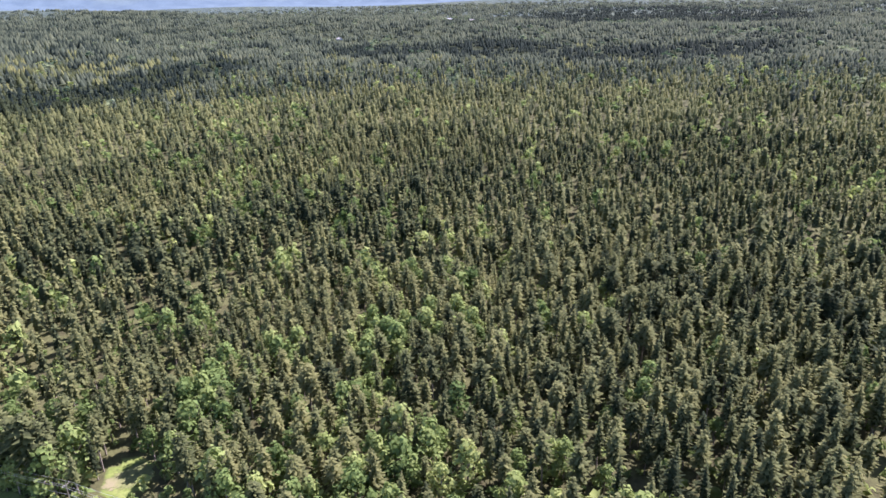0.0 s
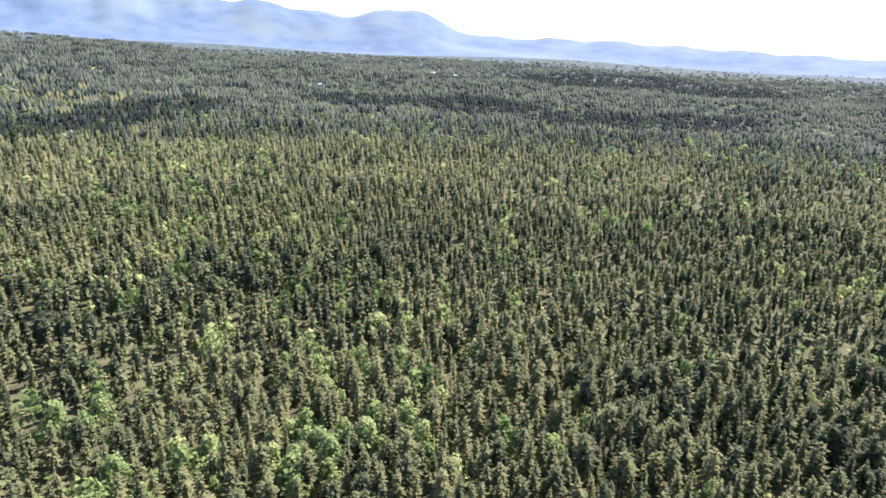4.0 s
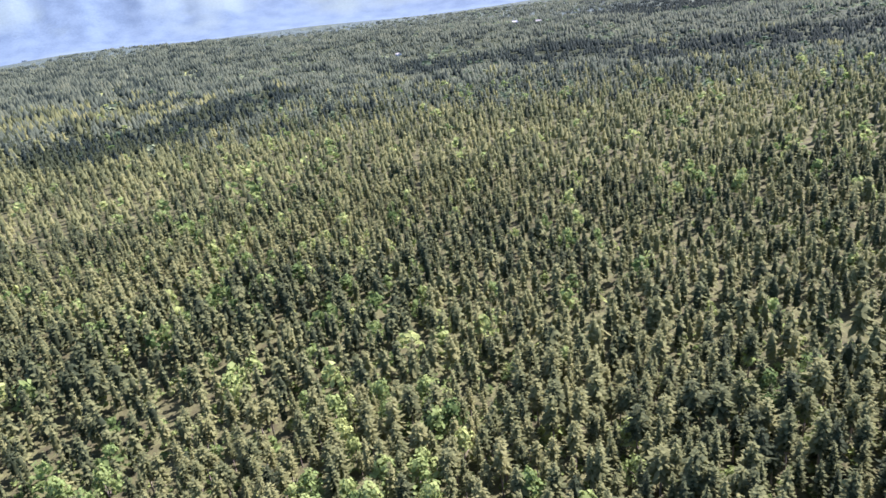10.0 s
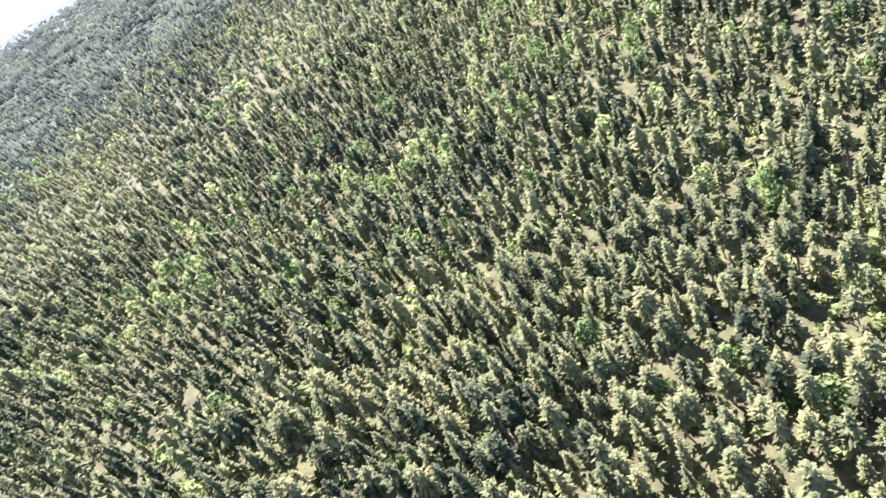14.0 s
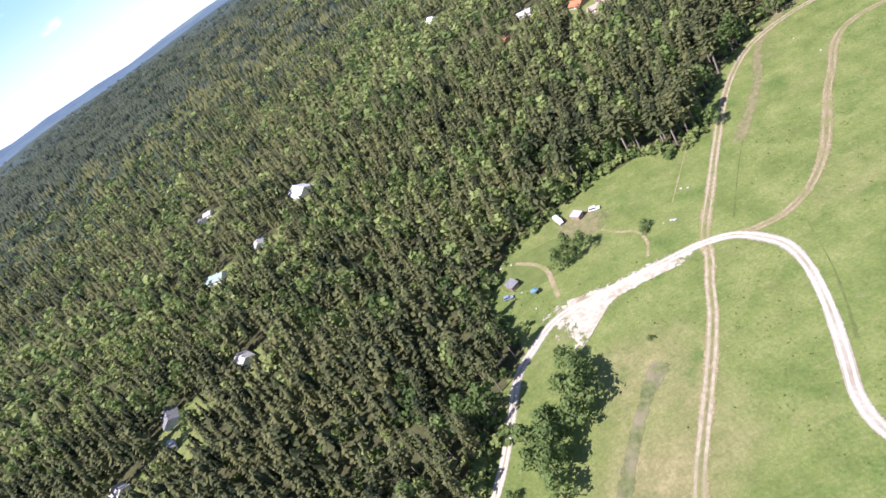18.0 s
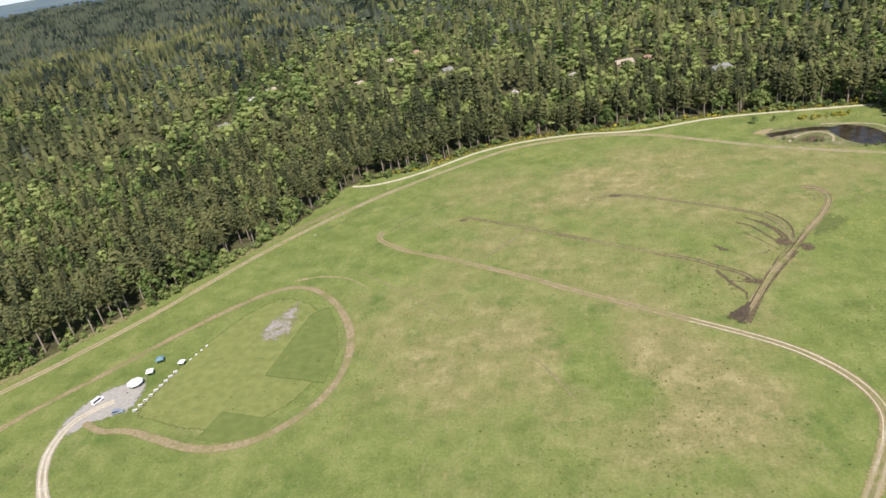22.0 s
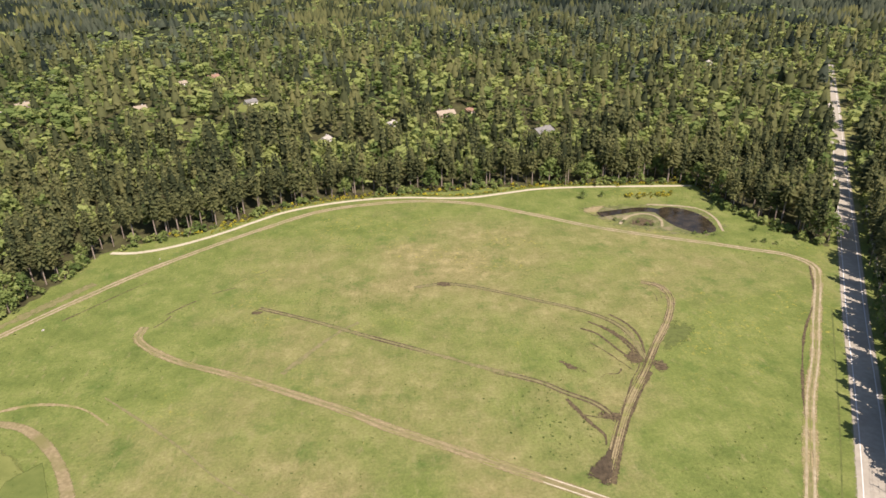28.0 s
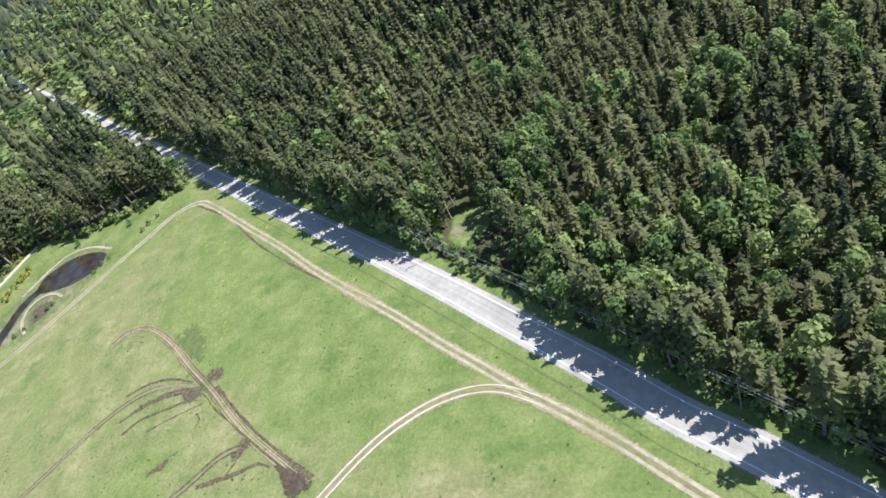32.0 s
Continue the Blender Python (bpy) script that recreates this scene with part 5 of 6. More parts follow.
# ---------------------------------------------------------------- undergrowth, shrubs and tussocks
def shrub_belt():
    # bright young growth where the wood stands thin
    x, y, r2 = lattice(-680, 680, -680, 680, 7.5, 41)
    thin = soft_noise(x, y, 0.05, 8)
    keep = (np.hypot(x, y + 10) < 660) & ~open_ground(x, y) & (r2.uniform(0, 1, len(x)) < 0.45 * smooth(thin, 0.66, 0.82))
    x, y = x[keep], y[keep]
    n = len(x)
    forest_mesh('young_growth', [broadleaf(120 + s, 6, 22, 0.17, limbs=0, sides=0) for s in range(4)], r2.randint(0, 4, n), x, y, terrain(x, y) - 0.2, r2.uniform(3, 9, n), r2.uniform(0.9, 1.5, n),
                r2.uniform(0, 6.28, n), r2.uniform(0.45, 1.0, n), 'leaves', 'bright green young trees in gaps of the wood')
    rng = np.random.RandomState(31)
    edge = spline(FIELD + FIELD[:1], 1.5)
    edge = edge[(distance_to(edge[:, 0], edge[:, 1], ROAD) > 12)]
    x = edge[:, 0] + rng.normal(0, 2.2, len(edge)); y = edge[:, 1] + rng.normal(0, 2.6, len(edge))
    clumped = (soft_noise(x, y, 0.06, 19) > 0.42) | ((y > 330) & (x > -150))
    x, y = x[clumped], y[clumped]
    broom = (y > 365) & (x > -150) & (rng.uniform(0, 1, len(x)) < 0.7)
    kinds = [broadleaf(100 + s, 6, 40, 0.15, limbs=0, sides=3) for s in range(4)]
    for flag, mat, name, label in ((True, "broom", "broom_shrubs", "yellow-flowering broom shrubs along the wood"), (False, "leaves", "edge_shrubs", "low green shrubs along the wood's edge")):
        s = broom if flag else ~broom
        n = s.sum()
        forest_mesh(name, kinds, rng.randint(0, 4, n), x[s], y[s], np.zeros(n) - 0.2, rng.uniform(0.9, 2.6, n) if flag else rng.uniform(2.2, 6.0, n), rng.uniform(1.2, 1.8, n),
                    rng.uniform(0, 6.28, n), rng.uniform(0.2, 0.9, n), mat, label)
    # a golden hem of broom between the pale path and the wood
    hem = spline(WHITE_PATH[2:], 1.5)
    d = np.gradient(hem, axis=0); d /= np.linalg.norm(d, axis=1)[:, None]
    hem = hem + np.stack([-d[:, 1], d[:, 0]], 1) * rng.uniform(3.0, 6.5, len(hem))[:, None]
    hem = np.vstack([hem[soft_noise(hem[:, 0], hem[:, 1], 0.05, 29) > 0.40], np.column_stack([rng.uniform(148, 183, 60), rng.uniform(393, 402, 60)])])
    n = len(hem)
    forest_mesh("broom_shrubs", kinds, rng.randint(0, 4, n), hem[:, 0], hem[:, 1], np.zeros(n) - 0.2, rng.uniform(0.8, 2.2, n), rng.uniform(1.2, 1.8, n), rng.uniform(0, 6.28, n), rng.uniform(0.2, 0.85, n), "broom",
                "yellow-flowering broom shrubs along the wood")
    # roadside growth under the eastern trees
    line = spline(ROAD, 2.4)
    line = line[(line[:, 1] > -420) & (line[:, 1] < 480)]
    d = np.gradient(line, axis=0); d /= np.linalg.norm(d, axis=1)[:, None]
    off = np.stack([d[:, 1], -d[:, 0]], 1)
    east = line - off * rng.uniform(9.5, 13.5, len(line))[:, None]
    both = [east]
    south = line[line[:, 1] < -170]
    ds = np.gradient(south, axis=0); ds /= np.linalg.norm(ds, axis=1)[:, None]
    both.append(south + np.stack([ds[:, 1], -ds[:, 0]], 1) * rng.uniform(9.5, 13.5, len(south))[:, None])
    p = np.vstack(both)
    n = len(p)
    forest_mesh("roadside_shrubs", kinds, rng.randint(0, 4, n), p[:, 0], p[:, 1], terrain(p[:, 0], p[:, 1]) - 0.2, rng.uniform(1.5, 5.5, n), rng.uniform(1.1, 1.7, n), rng.uniform(0, 6.28, n),
                rng.uniform(0.2, 0.9, n), "leaves", "green bushes crowding the roadside")
    # understorey through the woods
    x, y, r2 = lattice(-330, 330, -330, 330, 7.0, 37)
    keep = (np.hypot(x, y + 10) < 320) & ~open_ground(x, y)
    x, y = x[keep], y[keep]
    n = len(x)
    forest_mesh("understorey", [broadleaf(110 + s, 5, 16, 0.2, limbs=0, sides=0) for s in range(3)], r2.randint(0, 3, n), x, y, terrain(x, y) - 0.3, r2.uniform(2, 5, n), r2.uniform(1.2, 2.0, n),
                r2.uniform(0, 6.28, n), r2.uniform(0.1, 0.9, n), "leaves", "shrubs and ferns on the forest floor")
    # tussocks in the meadow
    x, y = r2.uniform(-290, 220, 26000), r2.uniform(-150, 425, 26000)
    keep = inside(x, y, FIELD) & (soft_noise(x, y, 0.05, 77) > 0.55)
    for line_ in (PERIMETER, DRIVE, LOOP, TAN, WHITE_PATH):
        keep &= distance_to(x, y, line_) > 3.2
    keep &= (distance_to(x, y, ROAD) > 9) & (distance_to(x, y, POND) > 7)
    x, y = x[keep], y[keep]
    n = len(x)
    tuft = []
    for s in range(4):
        g = random.Random(s)
        v, t = [], []
        for k in range(4):
            a = g.uniform(0, 6.28)
            b = len(v)
            v += [(0.25 * math.cos(a), 0.25 * math.sin(a), 0), (0.25 * math.cos(a + 1.6), 0.25 * math.sin(a + 1.6), 0), (0.6 * math.cos(a + 0.8), 0.6 * math.sin(a + 0.8), 0.75)]
            t.append((b, b + 1, b + 2))
        tuft.append((np.array(v), np.array(t), np.ones(len(t), int), np.zeros(len(v))))
    xd, yd = np.concatenate([r2.uniform(-240, 180, 900), r2.normal(50, 9, 130), r2.normal(38, 22, 160)]), np.concatenate([r2.uniform(-90, 395, 900), r2.normal(189, 9, 130), r2.normal(112, 24, 160)])
    keep = inside(xd, yd, FIELD) & (distance_to(xd, yd, POND) > 7)
    for line_ in (PERIMETER, DRIVE, LOOP, TAN, ROAD):
        keep &= distance_to(xd, yd, line_) > 4
    xd, yd = xd[keep], yd[keep]
    m = len(xd)
    weed = [broadleaf(140 + k, 4, 12, 0.24, limbs=0, sides=0) for k in range(3)]
    forest_mesh("weed_clumps", weed, r2.randint(0, 3, m), xd, yd, np.zeros(m) - 0.12, r2.uniform(0.22, 0.6, m), r2.uniform(1.2, 2.2, m), r2.uniform(0, 6.28, m), r2.uniform(0.05, 0.6, m), "leaves", "dark green weed clumps dotted over the meadow")
    forest_mesh("grass_tussocks", tuft, r2.randint(0, 4, n), x, y, np.zeros(n), r2.uniform(0.2, 0.6, n), np.ones(n) * 1.5, r2.uniform(0, 6.28, n), np.clip(r2.normal(0.4, 0.3, n), 0, 1), "tussock",
                "rough tussocks and weeds in the meadow")


M["broom"] = foliage("broom", (0.10, 0.13, 0.03), (0.26, 0.25, 0.045), (0.56, 0.48, 0.05), 0.3)
M["tussock"] = foliage("tussock", (0.055, 0.085, 0.022), (0.130, 0.165, 0.045), (0.34, 0.31, 0.11), 0.3)
shrub_belt()


# ---------------------------------------------------------------- builders for made things
def part(name, bm, mat, parent=None, label="", place=None):
    me = bpy.data.meshes.new(name)
    bm.to_mesh(me)
    bm.free()
    me.materials.append(M[mat] if isinstance(mat, str) else mat)
    ob = new(name, me)
    if parent:
        ob.parent = parent
    if place is not None:
        ob.matrix_basis = place
    if label:
        ob["label"] = label
    return ob


def box(x0, x1, y0, y1, z0, z1, bevel=0.0, taper=0.0, bm=None):
    bm = bm or bmesh.new()
    t = taper
    co = [(x0, y0, z0), (x1, y0, z0), (x1, y1, z0), (x0, y1, z0), (x0 + t, y0 + t, z1), (x1 - t, y0 + t, z1), (x1 - t, y1 - t, z1), (x0 + t, y1 - t, z1)]
    v = [bm.verts.new(c) for c in co]
    for f in ((3, 2, 1, 0), (4, 5, 6, 7), (0, 1, 5, 4), (1, 2, 6, 5), (2, 3, 7, 6), (3, 0, 4, 7)):
        bm.faces.new([v[i] for i in f])
    if bevel:
        bmesh.ops.bevel(bm, geom=bm.edges[:], offset=bevel, segments=2, affect="EDGES")
    return bm


def tube(points, r, sides=8, r2=None, bm=None):
    bm = bm or bmesh.new()
    rings = []
    pts = [Vector(p) for p in points]
    for i, p in enumerate(pts):
        d = (pts[min(i + 1, len(pts) - 1)] - pts[max(i - 1, 0)]).normalized()
        u = d.orthogonal().normalized() if abs(d.z) < 0.9 else Vector((1, 0, 0))
        w = d.cross(u).normalized()
        u = w.cross(d)
        rad = r if r2 is None else r + (r2 - r) * i / (len(pts) - 1)
        rings.append([bm.verts.new(p + rad * (math.cos(2 * math.pi * k / sides) * u + math.sin(2 * math.pi * k / sides) * w)) for k in range(sides)])
    for a, b in zip(rings[:-1], rings[1:]):
        for k in range(sides):
            bm.faces.new((a[k], a[(k + 1) % sides], b[(k + 1) % sides], b[k]))
    bm.faces.new(rings[0][::-1]); bm.faces.new(rings[-1])
    return bm


def prism(profile, y0, y1, bm=None):
    """A solid with the given outline in x and z, from y0 to y1."""
    bm = bm or bmesh.new()
    a = [bm.verts.new((x, y0, z)) for x, z in profile]
    b = [bm.verts.new((x, y1, z)) for x, z in profile]
    bm.faces.new(a); bm.faces.new(b[::-1])
    n = len(a)
    for i in range(n):
        bm.faces.new((a[i], b[i], b[(i + 1) % n], a[(i + 1) % n]))
    bmesh.ops.recalc_face_normals(bm, faces=bm.faces[:])
    return bm


ROOFS = {"pale": ((0.36, 0.34, 0.30), (0.47, 0.445, 0.40)), "white": ((0.58, 0.57, 0.55), (0.68, 0.67, 0.65)), "grey": ((0.15, 0.148, 0.142), (0.25, 0.245, 0.235)), "green": ((0.20, 0.27, 0.22), (0.33, 0.40, 0.33)),
         "red": ((0.46, 0.13, 0.06), (0.60, 0.21, 0.10)), "tan": ((0.28, 0.235, 0.175), (0.39, 0.33, 0.25)), "brown": ((0.22, 0.13, 0.09), (0.36, 0.23, 0.17))}
for key, cols in ROOFS.items():
    M["roof_" + key] = surface("roof_" + key, cols, 1.4, 0.85, 0.2, 0.2)
M["siding"] = surface("pale_siding", ((0.55, 0.52, 0.46), (0.68, 0.65, 0.58)), 0.8, 0.8, 0.1)
M["cedar"] = surface("cedar_siding", ((0.23, 0.16, 0.11), (0.36, 0.27, 0.19)), 0.9, 0.85, 0.2)
M["pane"] = surface("window_pane", ((0.03, 0.035, 0.045), (0.06, 0.07, 0.08)), 0.5, 0.08)
M["trim_white"] = surface("painted_trim", ((0.70, 0.69, 0.66), (0.80, 0.79, 0.77)), 1.0, 0.6)
M["concrete"] = surface("concrete", ((0.36, 0.35, 0.33), (0.50, 0.49, 0.46)), 0.8, 0.9, 0.15)
M["car_white"] = surface("white_car_paint", ((0.74, 0.74, 0.74), (0.80, 0.80, 0.80)), 0.6, 0.25)
M["car_silver"] = surface("silver_blue_car_paint", ((0.30, 0.36, 0.42), (0.36, 0.42, 0.48)), 0.6, 0.3, metal=0.4)
M["rubber"] = surface("rubber", ((0.02, 0.02, 0.02), (0.045, 0.045, 0.045)), 3, 0.85)
M["rim_metal"] = surface("rim_metal", ((0.5, 0.5, 0.5), (0.65, 0.65, 0.65)), 3, 0.35, metal=0.8)
M["lamp_glass"] = surface("lamp_glass", ((0.75, 0.75, 0.7), (0.85, 0.85, 0.8)), 3, 0.1)
M["lamp_red"] = surface("red_lamp_glass", ((0.4, 0.02, 0.02), (0.55, 0.04, 0.03)), 3, 0.15)
M["canvas"] = surface("white_canvas", ((0.74, 0.74, 0.72), (0.82, 0.82, 0.80)), 0.9, 0.8, 0.08)
M["tarp_blue"] = surface("blue_green_tarp", ((0.10, 0.19, 0.215), (0.16, 0.27, 0.29)), 0.9, 0.7, 0.1)
M["table_white"] = surface("bleached_table_top", ((0.58, 0.56, 0.50), (0.74, 0.72, 0.66)), 1.5, 0.8, 0.15)
M["stone"] = surface("field_stone", ((0.30, 0.28, 0.25), (0.50, 0.47, 0.42)), 2, 0.9, 0.2, 0.3)


def house(x, y, long, deep, turn, roof, storeys=1):
    """A gabled house: foundation, walls, two roof slopes, gables, door, windows, chimney."""
    top = new("house")
    h = 2.8 * storeys
    rise = deep * 0.28
    wall = "cedar" if roof in ("brown", "tan", "red") else "siding"
    part("foundation", box(-long / 2 - 0.1, long / 2 + 0.1, -deep / 2 - 0.1, deep / 2 + 0.1, -1.2, 0.3), "concrete", top)
    part("wall", prism([(-deep / 2, 0.3), (deep / 2, 0.3), (deep / 2, h), (0, h + rise), (-deep / 2, h)], -long / 2, long / 2), wall, top, place=Matrix.Rotation(math.pi / 2, 4, "Z"))
    over = 0.7
    for s in (-1, 1):
        e = s * (deep / 2 + over)
        ez = h - rise * over / (deep / 2)
        part("roof", prism([(0, h + rise + 0.02), (0, h + rise + 0.24), (e, ez + 0.22), (e, ez)], -long / 2 - over, long / 2 + over), "roof_" + roof, top, place=Matrix.Rotation(math.pi / 2, 4, "Z"))
    part("chimney", box(long * 0.2, long * 0.2 + 0.9, -0.4, 0.4, h, h + rise + 1.1, 0.04), "concrete", top)
    part("door", box(-0.5, 0.5, -deep / 2 - 0.06, -deep / 2 + 0.02, 0.3, 2.4, 0.02), "trim_white", top)
    n = max(2, int(long / 4))
    for s in (-1, 1):
        for k in range(n):
            wx = -long / 2 + long * (k + 0.5) / n
            if s == -1 and abs(wx) < 1.3:
                continue
            f = part("window", box(wx - 0.75, wx + 0.75, s * deep / 2 - 0.07, s * deep / 2 + 0.07, 1.1, 2.3, 0.02), "trim_white", top)
            part("pane", box(wx - 0.65, wx + 0.65, s * deep / 2 - 0.09, s * deep / 2 + 0.09, 1.2, 2.2), "pane", f)
    words = {"pale": "pale grey", "white": "bright white metal", "grey": "dark grey shingle", "green": "faded green", "red": "orange-red", "tan": "tan shingle", "brown": "brown shingle"}
    top.matrix_basis = pose(x, y, float(terrain(x, y)), 0, 0, math.degrees(turn))
    return tagged(top, f"gabled house with {words[roof]} roof among tall trees", "house")


for hx, hy, hl, hd, ht, hr in HOUSES:
    house(hx, hy, hl, hd, ht, hr)


def car(name, x, y, turn, paint, label, category, long=4.6, high=1.75, van=False):
    top = new(name)
    w, L = 0.92, long / 2
    hood = 0.95
    body = [(-L, 0.35), (L, 0.35), (L + 0.05, 0.62), (L - 0.05, hood), (-L + 0.02, hood + 0.08), (-L - 0.04, 0.6)]
    bm = prism(body, -w, w)
    bmesh.ops.bevel(bm, geom=bm.edges[:], offset=0.06, segments=2, affect="EDGES")
    part("body", bm, paint, top)
    cab = [(-L + 0.1, hood), (L - (0.9 if van else 1.25), hood), (L - (1.45 if van else 2.0), high), (-L + (0.2 if van else 0.5), high)]
    bm = prism(cab, -w + 0.1, w - 0.1)
    bmesh.ops.bevel(bm, geom=bm.edges[:], offset=0.08, segments=2, affect="EDGES")
    cabin = part("cabin", bm, paint, top)
    glass = [(-L + 0.22, hood + 0.08), (L - (1.02 if van else 1.38), hood + 0.08), (L - (1.5 if van else 2.03), high - 0.12), (-L + (0.3 if van else 0.6), high - 0.12)]
    part("side_glass", prism(glass, -w + 0.08, w - 0.08), "pane", cabin, "dark side windows")
    for s in (-1, 1):
        part("headlight", box(L - 0.02, L + 0.07, s * 0.62 - 0.16, s * 0.62 + 0.16, 0.66, 0.84, 0.02), "lamp_glass", top)
        part("tail_light", box(-L - 0.06, -L + 0.05, s * 0.74 - 0.1, s * 0.74 + 0.1, 0.66, 0.95, 0.02), "lamp_red", top)
        for f in (-1, 1):
            wheel = part("wheel", tube([(f * L * 0.62, s * (w - 0.2), 0.33), (f * L * 0.62, s * (w + 0.03), 0.33)], 0.33, 14), "rubber", top)
            part("rim", tube([(f * L * 0.62, s * (w - 0.05), 0.33), (f * L * 0.62, s * (w + 0.045), 0.33)], 0.2, 10), "rim_metal", wheel)
    top.matrix_basis = pose(x, y, 0.06, 0, 0, turn)
    return tagged(top, label, category)


def canopy(x, y, size, cloth, label, turn=0, peak=3.4, eave=2.2):
    """A pop-up shelter: four poles, a pitched cloth roof with a hanging edge, a ridge frame."""
    top = new("canopy_tent")
    s = size / 2
    for px in (-1, 1):
        for py in (-1, 1):
            part("pole", tube([(px * (s - 0.1), py * (s - 0.1), 0), (px * (s - 0.1), py * (s - 0.1), eave)], 0.04, 8), "rim_metal", top)
    bm = bmesh.new()
    n = 8
    apex = bm.verts.new((0, 0, peak))
    ring, hem = [], []
    for k in range(n):
        a = math.pi / 4 * k + math.pi / 8 * 0
        r = s * (1.35 if k % 2 else 0.98) if size < 5 else s * 1.05
        ring.append(bm.verts.new((r * math.cos(a), r * math.sin(a), eave + 0.1)))
        hem.append(bm.verts.new((r * 1.01 * math.cos(a), r * 1.01 * math.sin(a), eave - 0.2)))
    for k in range(n):
        bm.faces.new((ring[k], ring[(k + 1) % n], apex))
        bm.faces.new((hem[k], hem[(k + 1) % n], ring[(k + 1) % n], ring[k]))
    part("cloth_roof", bm, cloth, top)
    top.matrix_basis = pose(x, y, 0.04, 0, 0, turn)
    return tagged(top, label, "shelter")


def picnic_table(x, y, turn):
    top = new("picnic_table")
    for k in range(3):
        part("plank", box(-0.95, 0.95, -0.42 + 0.29 * k, -0.15 + 0.29 * k, 0.72, 0.77, 0.008), "table_white", top)
    for s in (-1, 1):
        part("bench", box(-0.95, 0.95, s * 0.78 - 0.14, s * 0.78 + 0.14, 0.42, 0.47, 0.008), "table_white", top)
        part("trestle", box(s * 0.6 - 0.04, s * 0.6 + 0.04, -0.75, 0.75, 0.0, 0.72, 0.01, 0.0), "wood_grey", top)
    top.matrix_basis = pose(x, y, 0.05, 0, 0, turn)
    return tagged(top, "bleached wooden picnic table with two benches", "table", "tables along the flight line")


# the club's station at the loop
car("van", -200.5, 119.5, 72, "car_white", "white van parked on the gravel pad", "van", 5.2, 2.1, True)
car("car", -186, 112.5, 20, "car_silver", "silver-blue car parked beside the drive", "car")
canopy(-188.5, 129.5, 6.5, "canvas", "large white canopy tent on four poles", 10)
canopy(-186, 137, 3.2, "canvas", "small white canopy tent beside the tables", 25)
canopy(-186.5, 146, 3.6, "tarp_blue", "blue-green canopy tent on four poles", 25)
canopy(-174, 143.5, 2.8, "canvas", "small white canopy tent at the end of the tables", 5, 2.8, 2.0)
first_table = picnic_table(-178.5, 113.5, 14)
for k in range(1, 9):
    copy_thing(first_table, pose(-178.5 + 0.5 * k, 113.5 + 3.1 * k, 0.05, 0, 0, 14 + 3 * (k % 3)))


def marker_board(x, y, turn):
    top = new("marker_board")
    part("board", box(-0.7, 0.7, -0.02, 0.02, 0.25, 0.75, 0.005), "trim_white", top)
    for s in (-1, 1):
        part("stake", box(s * 0.55 - 0.03, s * 0.55 + 0.03, -0.03, 0.03, 0, 0.9), "wood_grey", top)
    top.matrix_basis = pose(x, y, 0.04, 0, 0, turn)
    return tagged(top, "low white board on two stakes", "marker", "boards along the flight line")


b0 = marker_board(-172, 147, 60)
for k in range(1, 4):
    copy_thing(b0, pose(-172 + 0.9 * k, 147 + 3.4 * k, 0.04, 0, 0, 60))


def shed(x, y, long, deep, turn, roof, label, h=2.2):
    top = new("shed")
    part("wall", box(-long / 2, long / 2, -deep / 2, deep / 2, 0, h), "cedar", top)
    part("roof", prism([(-deep / 2 - 0.3, h - 0.1), (deep / 2 + 0.3, h + 0.35), (deep / 2 + 0.3, h + 0.5), (-deep / 2 - 0.3, h + 0.05)], -long / 2 - 0.3, long / 2 + 0.3), roof, top, place=Matrix.Rotation(math.pi / 2, 4, "Z"))
    part("door", box(-0.45, 0.45, -deep / 2 - 0.05, -deep / 2, 0.05, 2.0, 0.01), "wood_grey", top)
    top.matrix_basis = pose(x, y, 0.03, 0, 0, turn)
    return tagged(top, label, "shed")


def camper(x, y, turn):
    top = new("camper_trailer")
    bm = prism([(-3.6, 0.6), (3.3, 0.6), (3.6, 1.3), (3.2, 2.7), (-3.4, 2.8), (-3.7, 1.6)], -1.15, 1.15)
    bmesh.ops.bevel(bm, geom=bm.edges[:], offset=0.12, segments=2, affect="EDGES")
    body = part("body", bm, "car_white", top)
    part("roof_vent", box(-0.4, 0.4, -0.4, 0.4, 2.76, 2.95, 0.03), "trim_white", body)
    for k in (-2.0, 0.2, 2.2):
        part("window", box(k - 0.5, k + 0.5, -1.18, 1.18, 1.6, 2.2, 0.02), "pane", top)
    for s in (-1, 1):
        part("wheel", tube([(-0.3, s * 0.95, 0.36), (-0.3, s * 1.18, 0.36)], 0.36, 14), "rubber", top)
    part("hitch", tube([(3.4, 0, 0.6), (4.6, 0, 0.55)], 0.06, 8), "metal_dark", top)
    top.matrix_basis = pose(x, y, 0.04, 0, 0, turn)
    return tagged(top, "long white camper trailer at the wood's edge", "trailer")


# the homestead by the drive
camper(-228, -77, 8)
shed(-223, -69, 5, 3.4, 30, "roof_pale", "low shed with a pale roof beside the camper")
car("pickup", -221, -61, 62, "car_white", "white pickup parked on bare ground", "pickup", 5.3, 1.85)
shed(-203, -110, 5.5, 4, 20, "roof_grey", "small dark shed with a grey roof on the lawn")
car("parked_car", -197, -114, 70, "car_silver", "pale blue car beside the shed", "car")
canopy(-190, -103, 3.0, "tarp_blue", "pale green garden canopy on the lawn", 10, 2.8, 2.0)


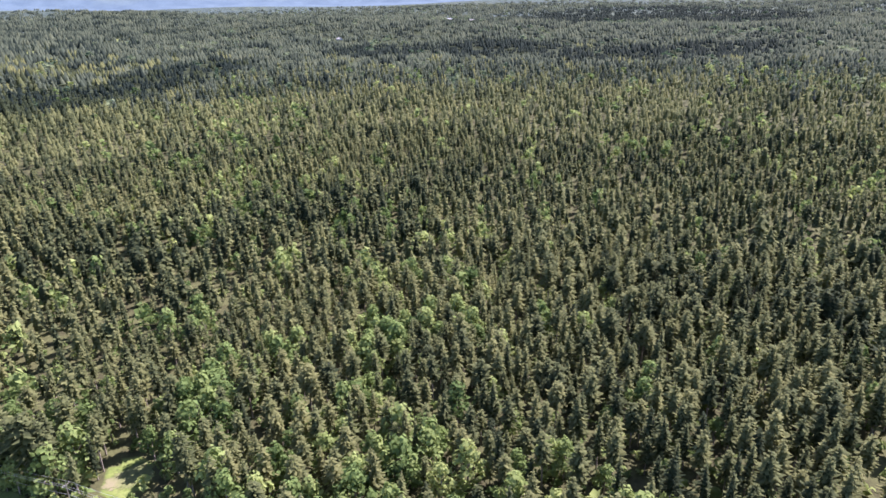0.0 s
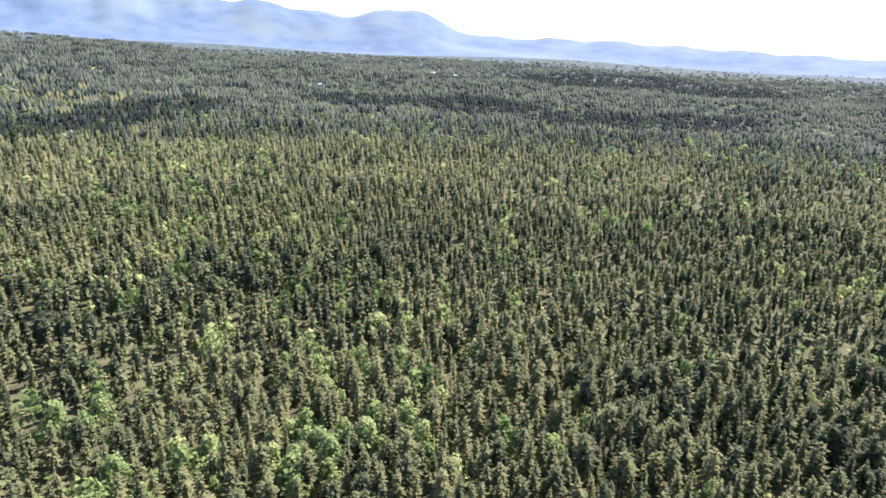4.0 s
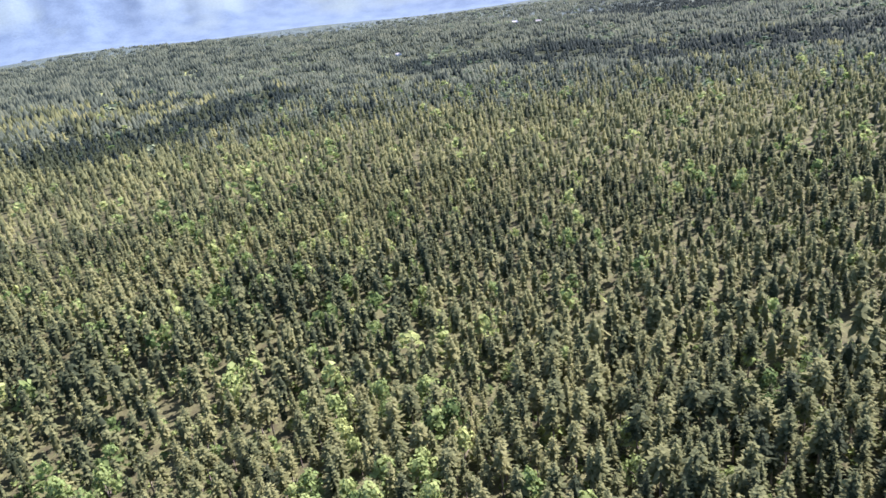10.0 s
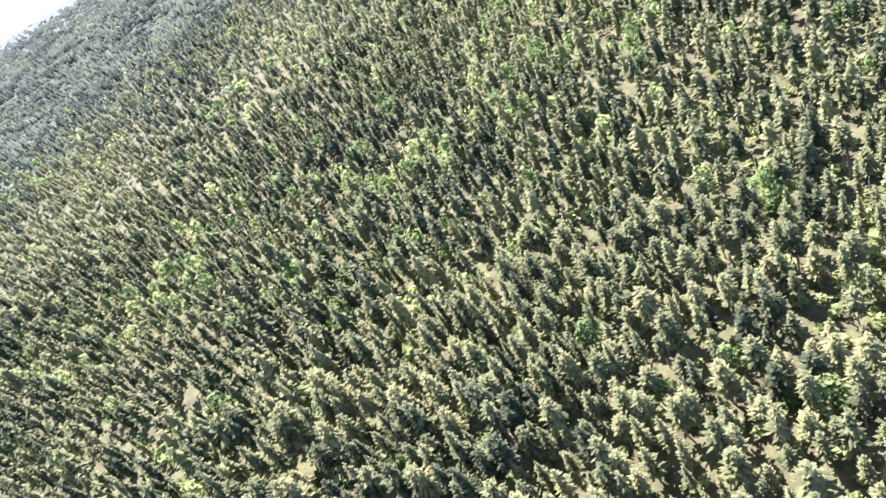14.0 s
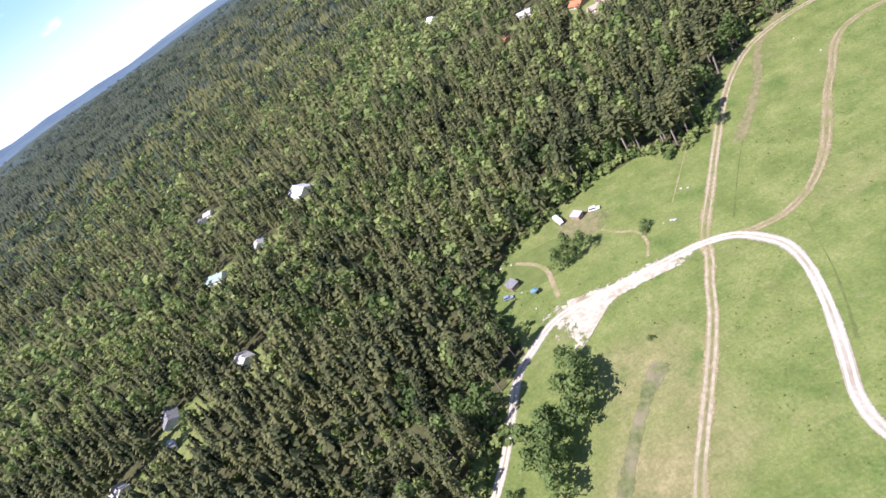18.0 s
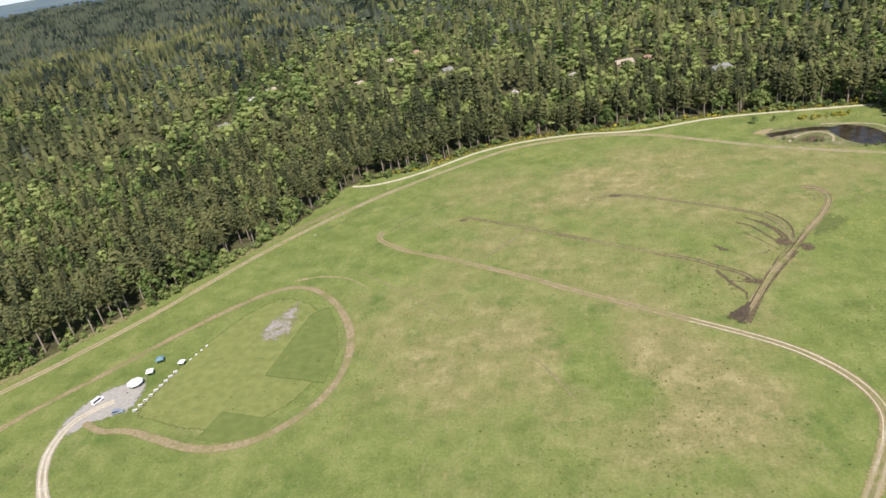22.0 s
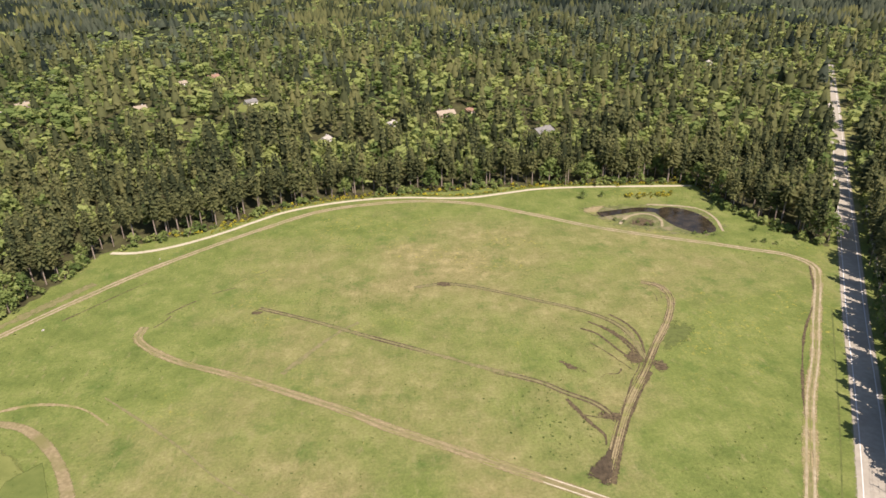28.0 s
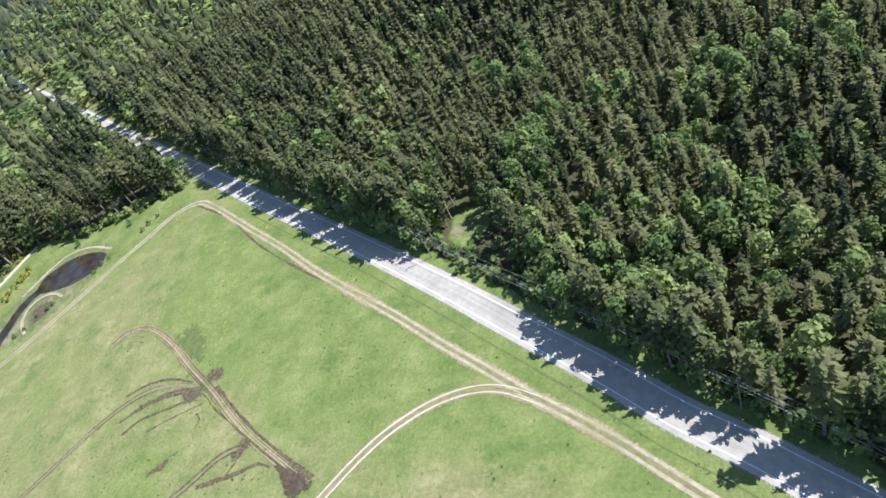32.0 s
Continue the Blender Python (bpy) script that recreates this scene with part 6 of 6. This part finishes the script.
def boulders():
    g = random.Random(5)
    base = []
    for k in range(4):
        bm = bmesh.new()
        bmesh.ops.create_icosphere(bm, subdivisions=2, radius=0.5)
        for v in bm.verts:
            v.co *= 1 + 0.28 * noise.noise(v.co * 2.2 + Vector((k * 7, 0, 0)))
            v.co.z *= 0.65
        base.append(tagged(part("boulder", bm, "stone"), "pale rough boulder in the grass", "boulder", "boulders by the tracks"))
    spots = [(-184, -42), (-183, -41), (-185, -45), (-199, -29), (-197, -27), (-233, 132 - 70), (-256, 65), (-126, 337), (-195, 263), (-156, 270), (-221, -111), (-219, -106), (-196, -108), (-167, -67),
             (-181, -106), (-165, -118), (-120, -140)]
    for i, (x, y) in enumerate(spots):
        s = g.uniform(0.6, 1.3)
        ob = base[i] if i < 4 else copy_thing(base[i % 4], Matrix())
        ob.matrix_basis = pose(x, y, 0.1 * s, 0, 0, g.uniform(0, 360)) @ Matrix.Diagonal((s * g.uniform(0.9, 1.5), s, s, 1))


boulders()


# ---------------------------------------------------------------- trees standing alone
def lone_trees():
    g = random.Random(9)
    spots = [(-141, -106, 12), (-134, -104, 13), (-128, -105, 15), (-122, -107, 15), (-129, -111, 13), (-116, -112, 14), (-118, -122, 14), (-110, -122, 16), (-116, -129, 15), (-103, -125, 15), (-95, -126, 12), (-122, -119, 11), (-108, -130, 13),
             (-84, -152, 18), (-78, -156, 20), (-88, -147, 15), (-76, -149, 15), (-92, -154, 12), (-81, -163, 11), (-95, -146, 8), (-71, -155, 9), (-134, -108, 4.5),
             (-104, -141, 5.5), (-99, -150, 4.5), (-204, -81, 11), (-198, -75, 11), (-195, -88, 12), (-200, -84, 9), (-195, -81, 8),
             (-189, -51, 4.6), (-186, -53, 3.8), (-133, -78, 2.4), (-226, 5, 12), (-232, 1, 13), (131, 360, 2.6), (135, 357, 2.0), (147, 351, 2.6), (143, 355, 2.2),
             (150, 350, 2), (169, 336, 2.2), (175, 335, 2.6), (179, 333, 2), (197, 322, 2.6), (202, 321, 3.0), (207, 318, 2.4), (122, 397, 6), (135, 399, 4), (195, 369, 5),
             (205, 337, 4), (72, 12, 9), (105, 71, 8), (127, 101, 9), (160, 149, 6), (149, 132, 4)]
    makers = [tree_thing("lone_tree", k, "leaves", "leafy green tree standing alone in the grass", "tree", "lone trees") for k in LEAFY[:4]]
    for i, (x, y, h) in enumerate(spots):
        ob = makers[i] if i < 4 else copy_thing(makers[(i * 3) % 4], Matrix())
        w = h * g.uniform(0.95, 1.25) * (1.4 if h < 5 else 1)
        ob.matrix_basis = Matrix.Translation((x, y, -0.05 * h if h < 5 else -0.1)) @ Matrix.Rotation(g.uniform(0, 6.28), 4, "Z") @ Matrix.Diagonal((w, w, h, 1))
        if h < 5:
            ob["label"] = "low rounded green bush in the grass"
            ob["category"] = "bush"


lone_trees()


# ---------------------------------------------------------------- power line along the road
def power_line():
    line = spline(ROAD, 1.0)
    length = np.concatenate([[0], np.cumsum(np.linalg.norm(np.diff(line, axis=0), axis=1))])
    k0 = np.argmin(np.hypot(line[:, 0] - 76, line[:, 1] - 50))
    poles = []
    for n in range(-6, 7):
        s = length[k0] + n * 58
        p = np.array([np.interp(s, length, line[:, k]) for k in (0, 1)])
        q = np.array([np.interp(s + 2, length, line[:, k]) for k in (0, 1)])
        d = (q - p) / np.linalg.norm(q - p)
        side = np.array([d[1], -d[0]])
        if side[0] < 0:
            side = -side
        poles.append((p + side * 8.2, math.degrees(math.atan2(d[1], d[0]))))
    top = new("utility_pole")
    part("pole", tube([(0, 0, -0.3), (0, 0, 6), (0, 0, 12.5)], 0.17, 10, 0.11), "wood_grey", top)
    arm = part("crossarm", box(-0.06, 0.06, -1.25, 1.25, 11.7, 11.85, 0.01), "wood_grey", top)
    for y in (-1.15, -0.45, 1.15):
        part("insulator", tube([(0, y, 11.85), (0, y, 12.1)], 0.06, 8, 0.035), "trim_white", arm)
    part("lower_bracket", box(-0.15, 0.15, -0.08, 0.08, 8.1, 8.3, 0.01), "metal_dark", top)
    tagged(top, "weathered wooden utility pole with a crossarm", "pole", "poles along the road")
    stands = []
    for i, (p, a) in enumerate(poles):
        m = pose(p[0], p[1], float(terrain(p[0], p[1])), 0, 0, a)
        ob = top if i == 0 else copy_thing(top, m)
        ob.matrix_basis = m
        stands.append(m)
    for y, z, r in ((-1.15, 12.1, 0.03), (-0.45, 12.1, 0.03), (1.15, 12.1, 0.03), (0.1, 8.2, 0.045)):
        pts = []
        for a, b in zip(stands[:-1], stands[1:]):
            pa, pb = a @ Vector((0, y, z)), b @ Vector((0, y, z))
            for k in range(10):
                f = k / 10
                q = pa.lerp(pb, f)
                q.z -= 4 * 0.9 * f * (1 - f)
                pts.append(q)
        pts.append(stands[-1] @ Vector((0, y, z)))
        bm = tube(pts, r, 4)
        tagged(part("overhead_wire", bm, "metal_dark"), "thin overhead wire sagging between poles", "wire", "wires along the road")


power_line()
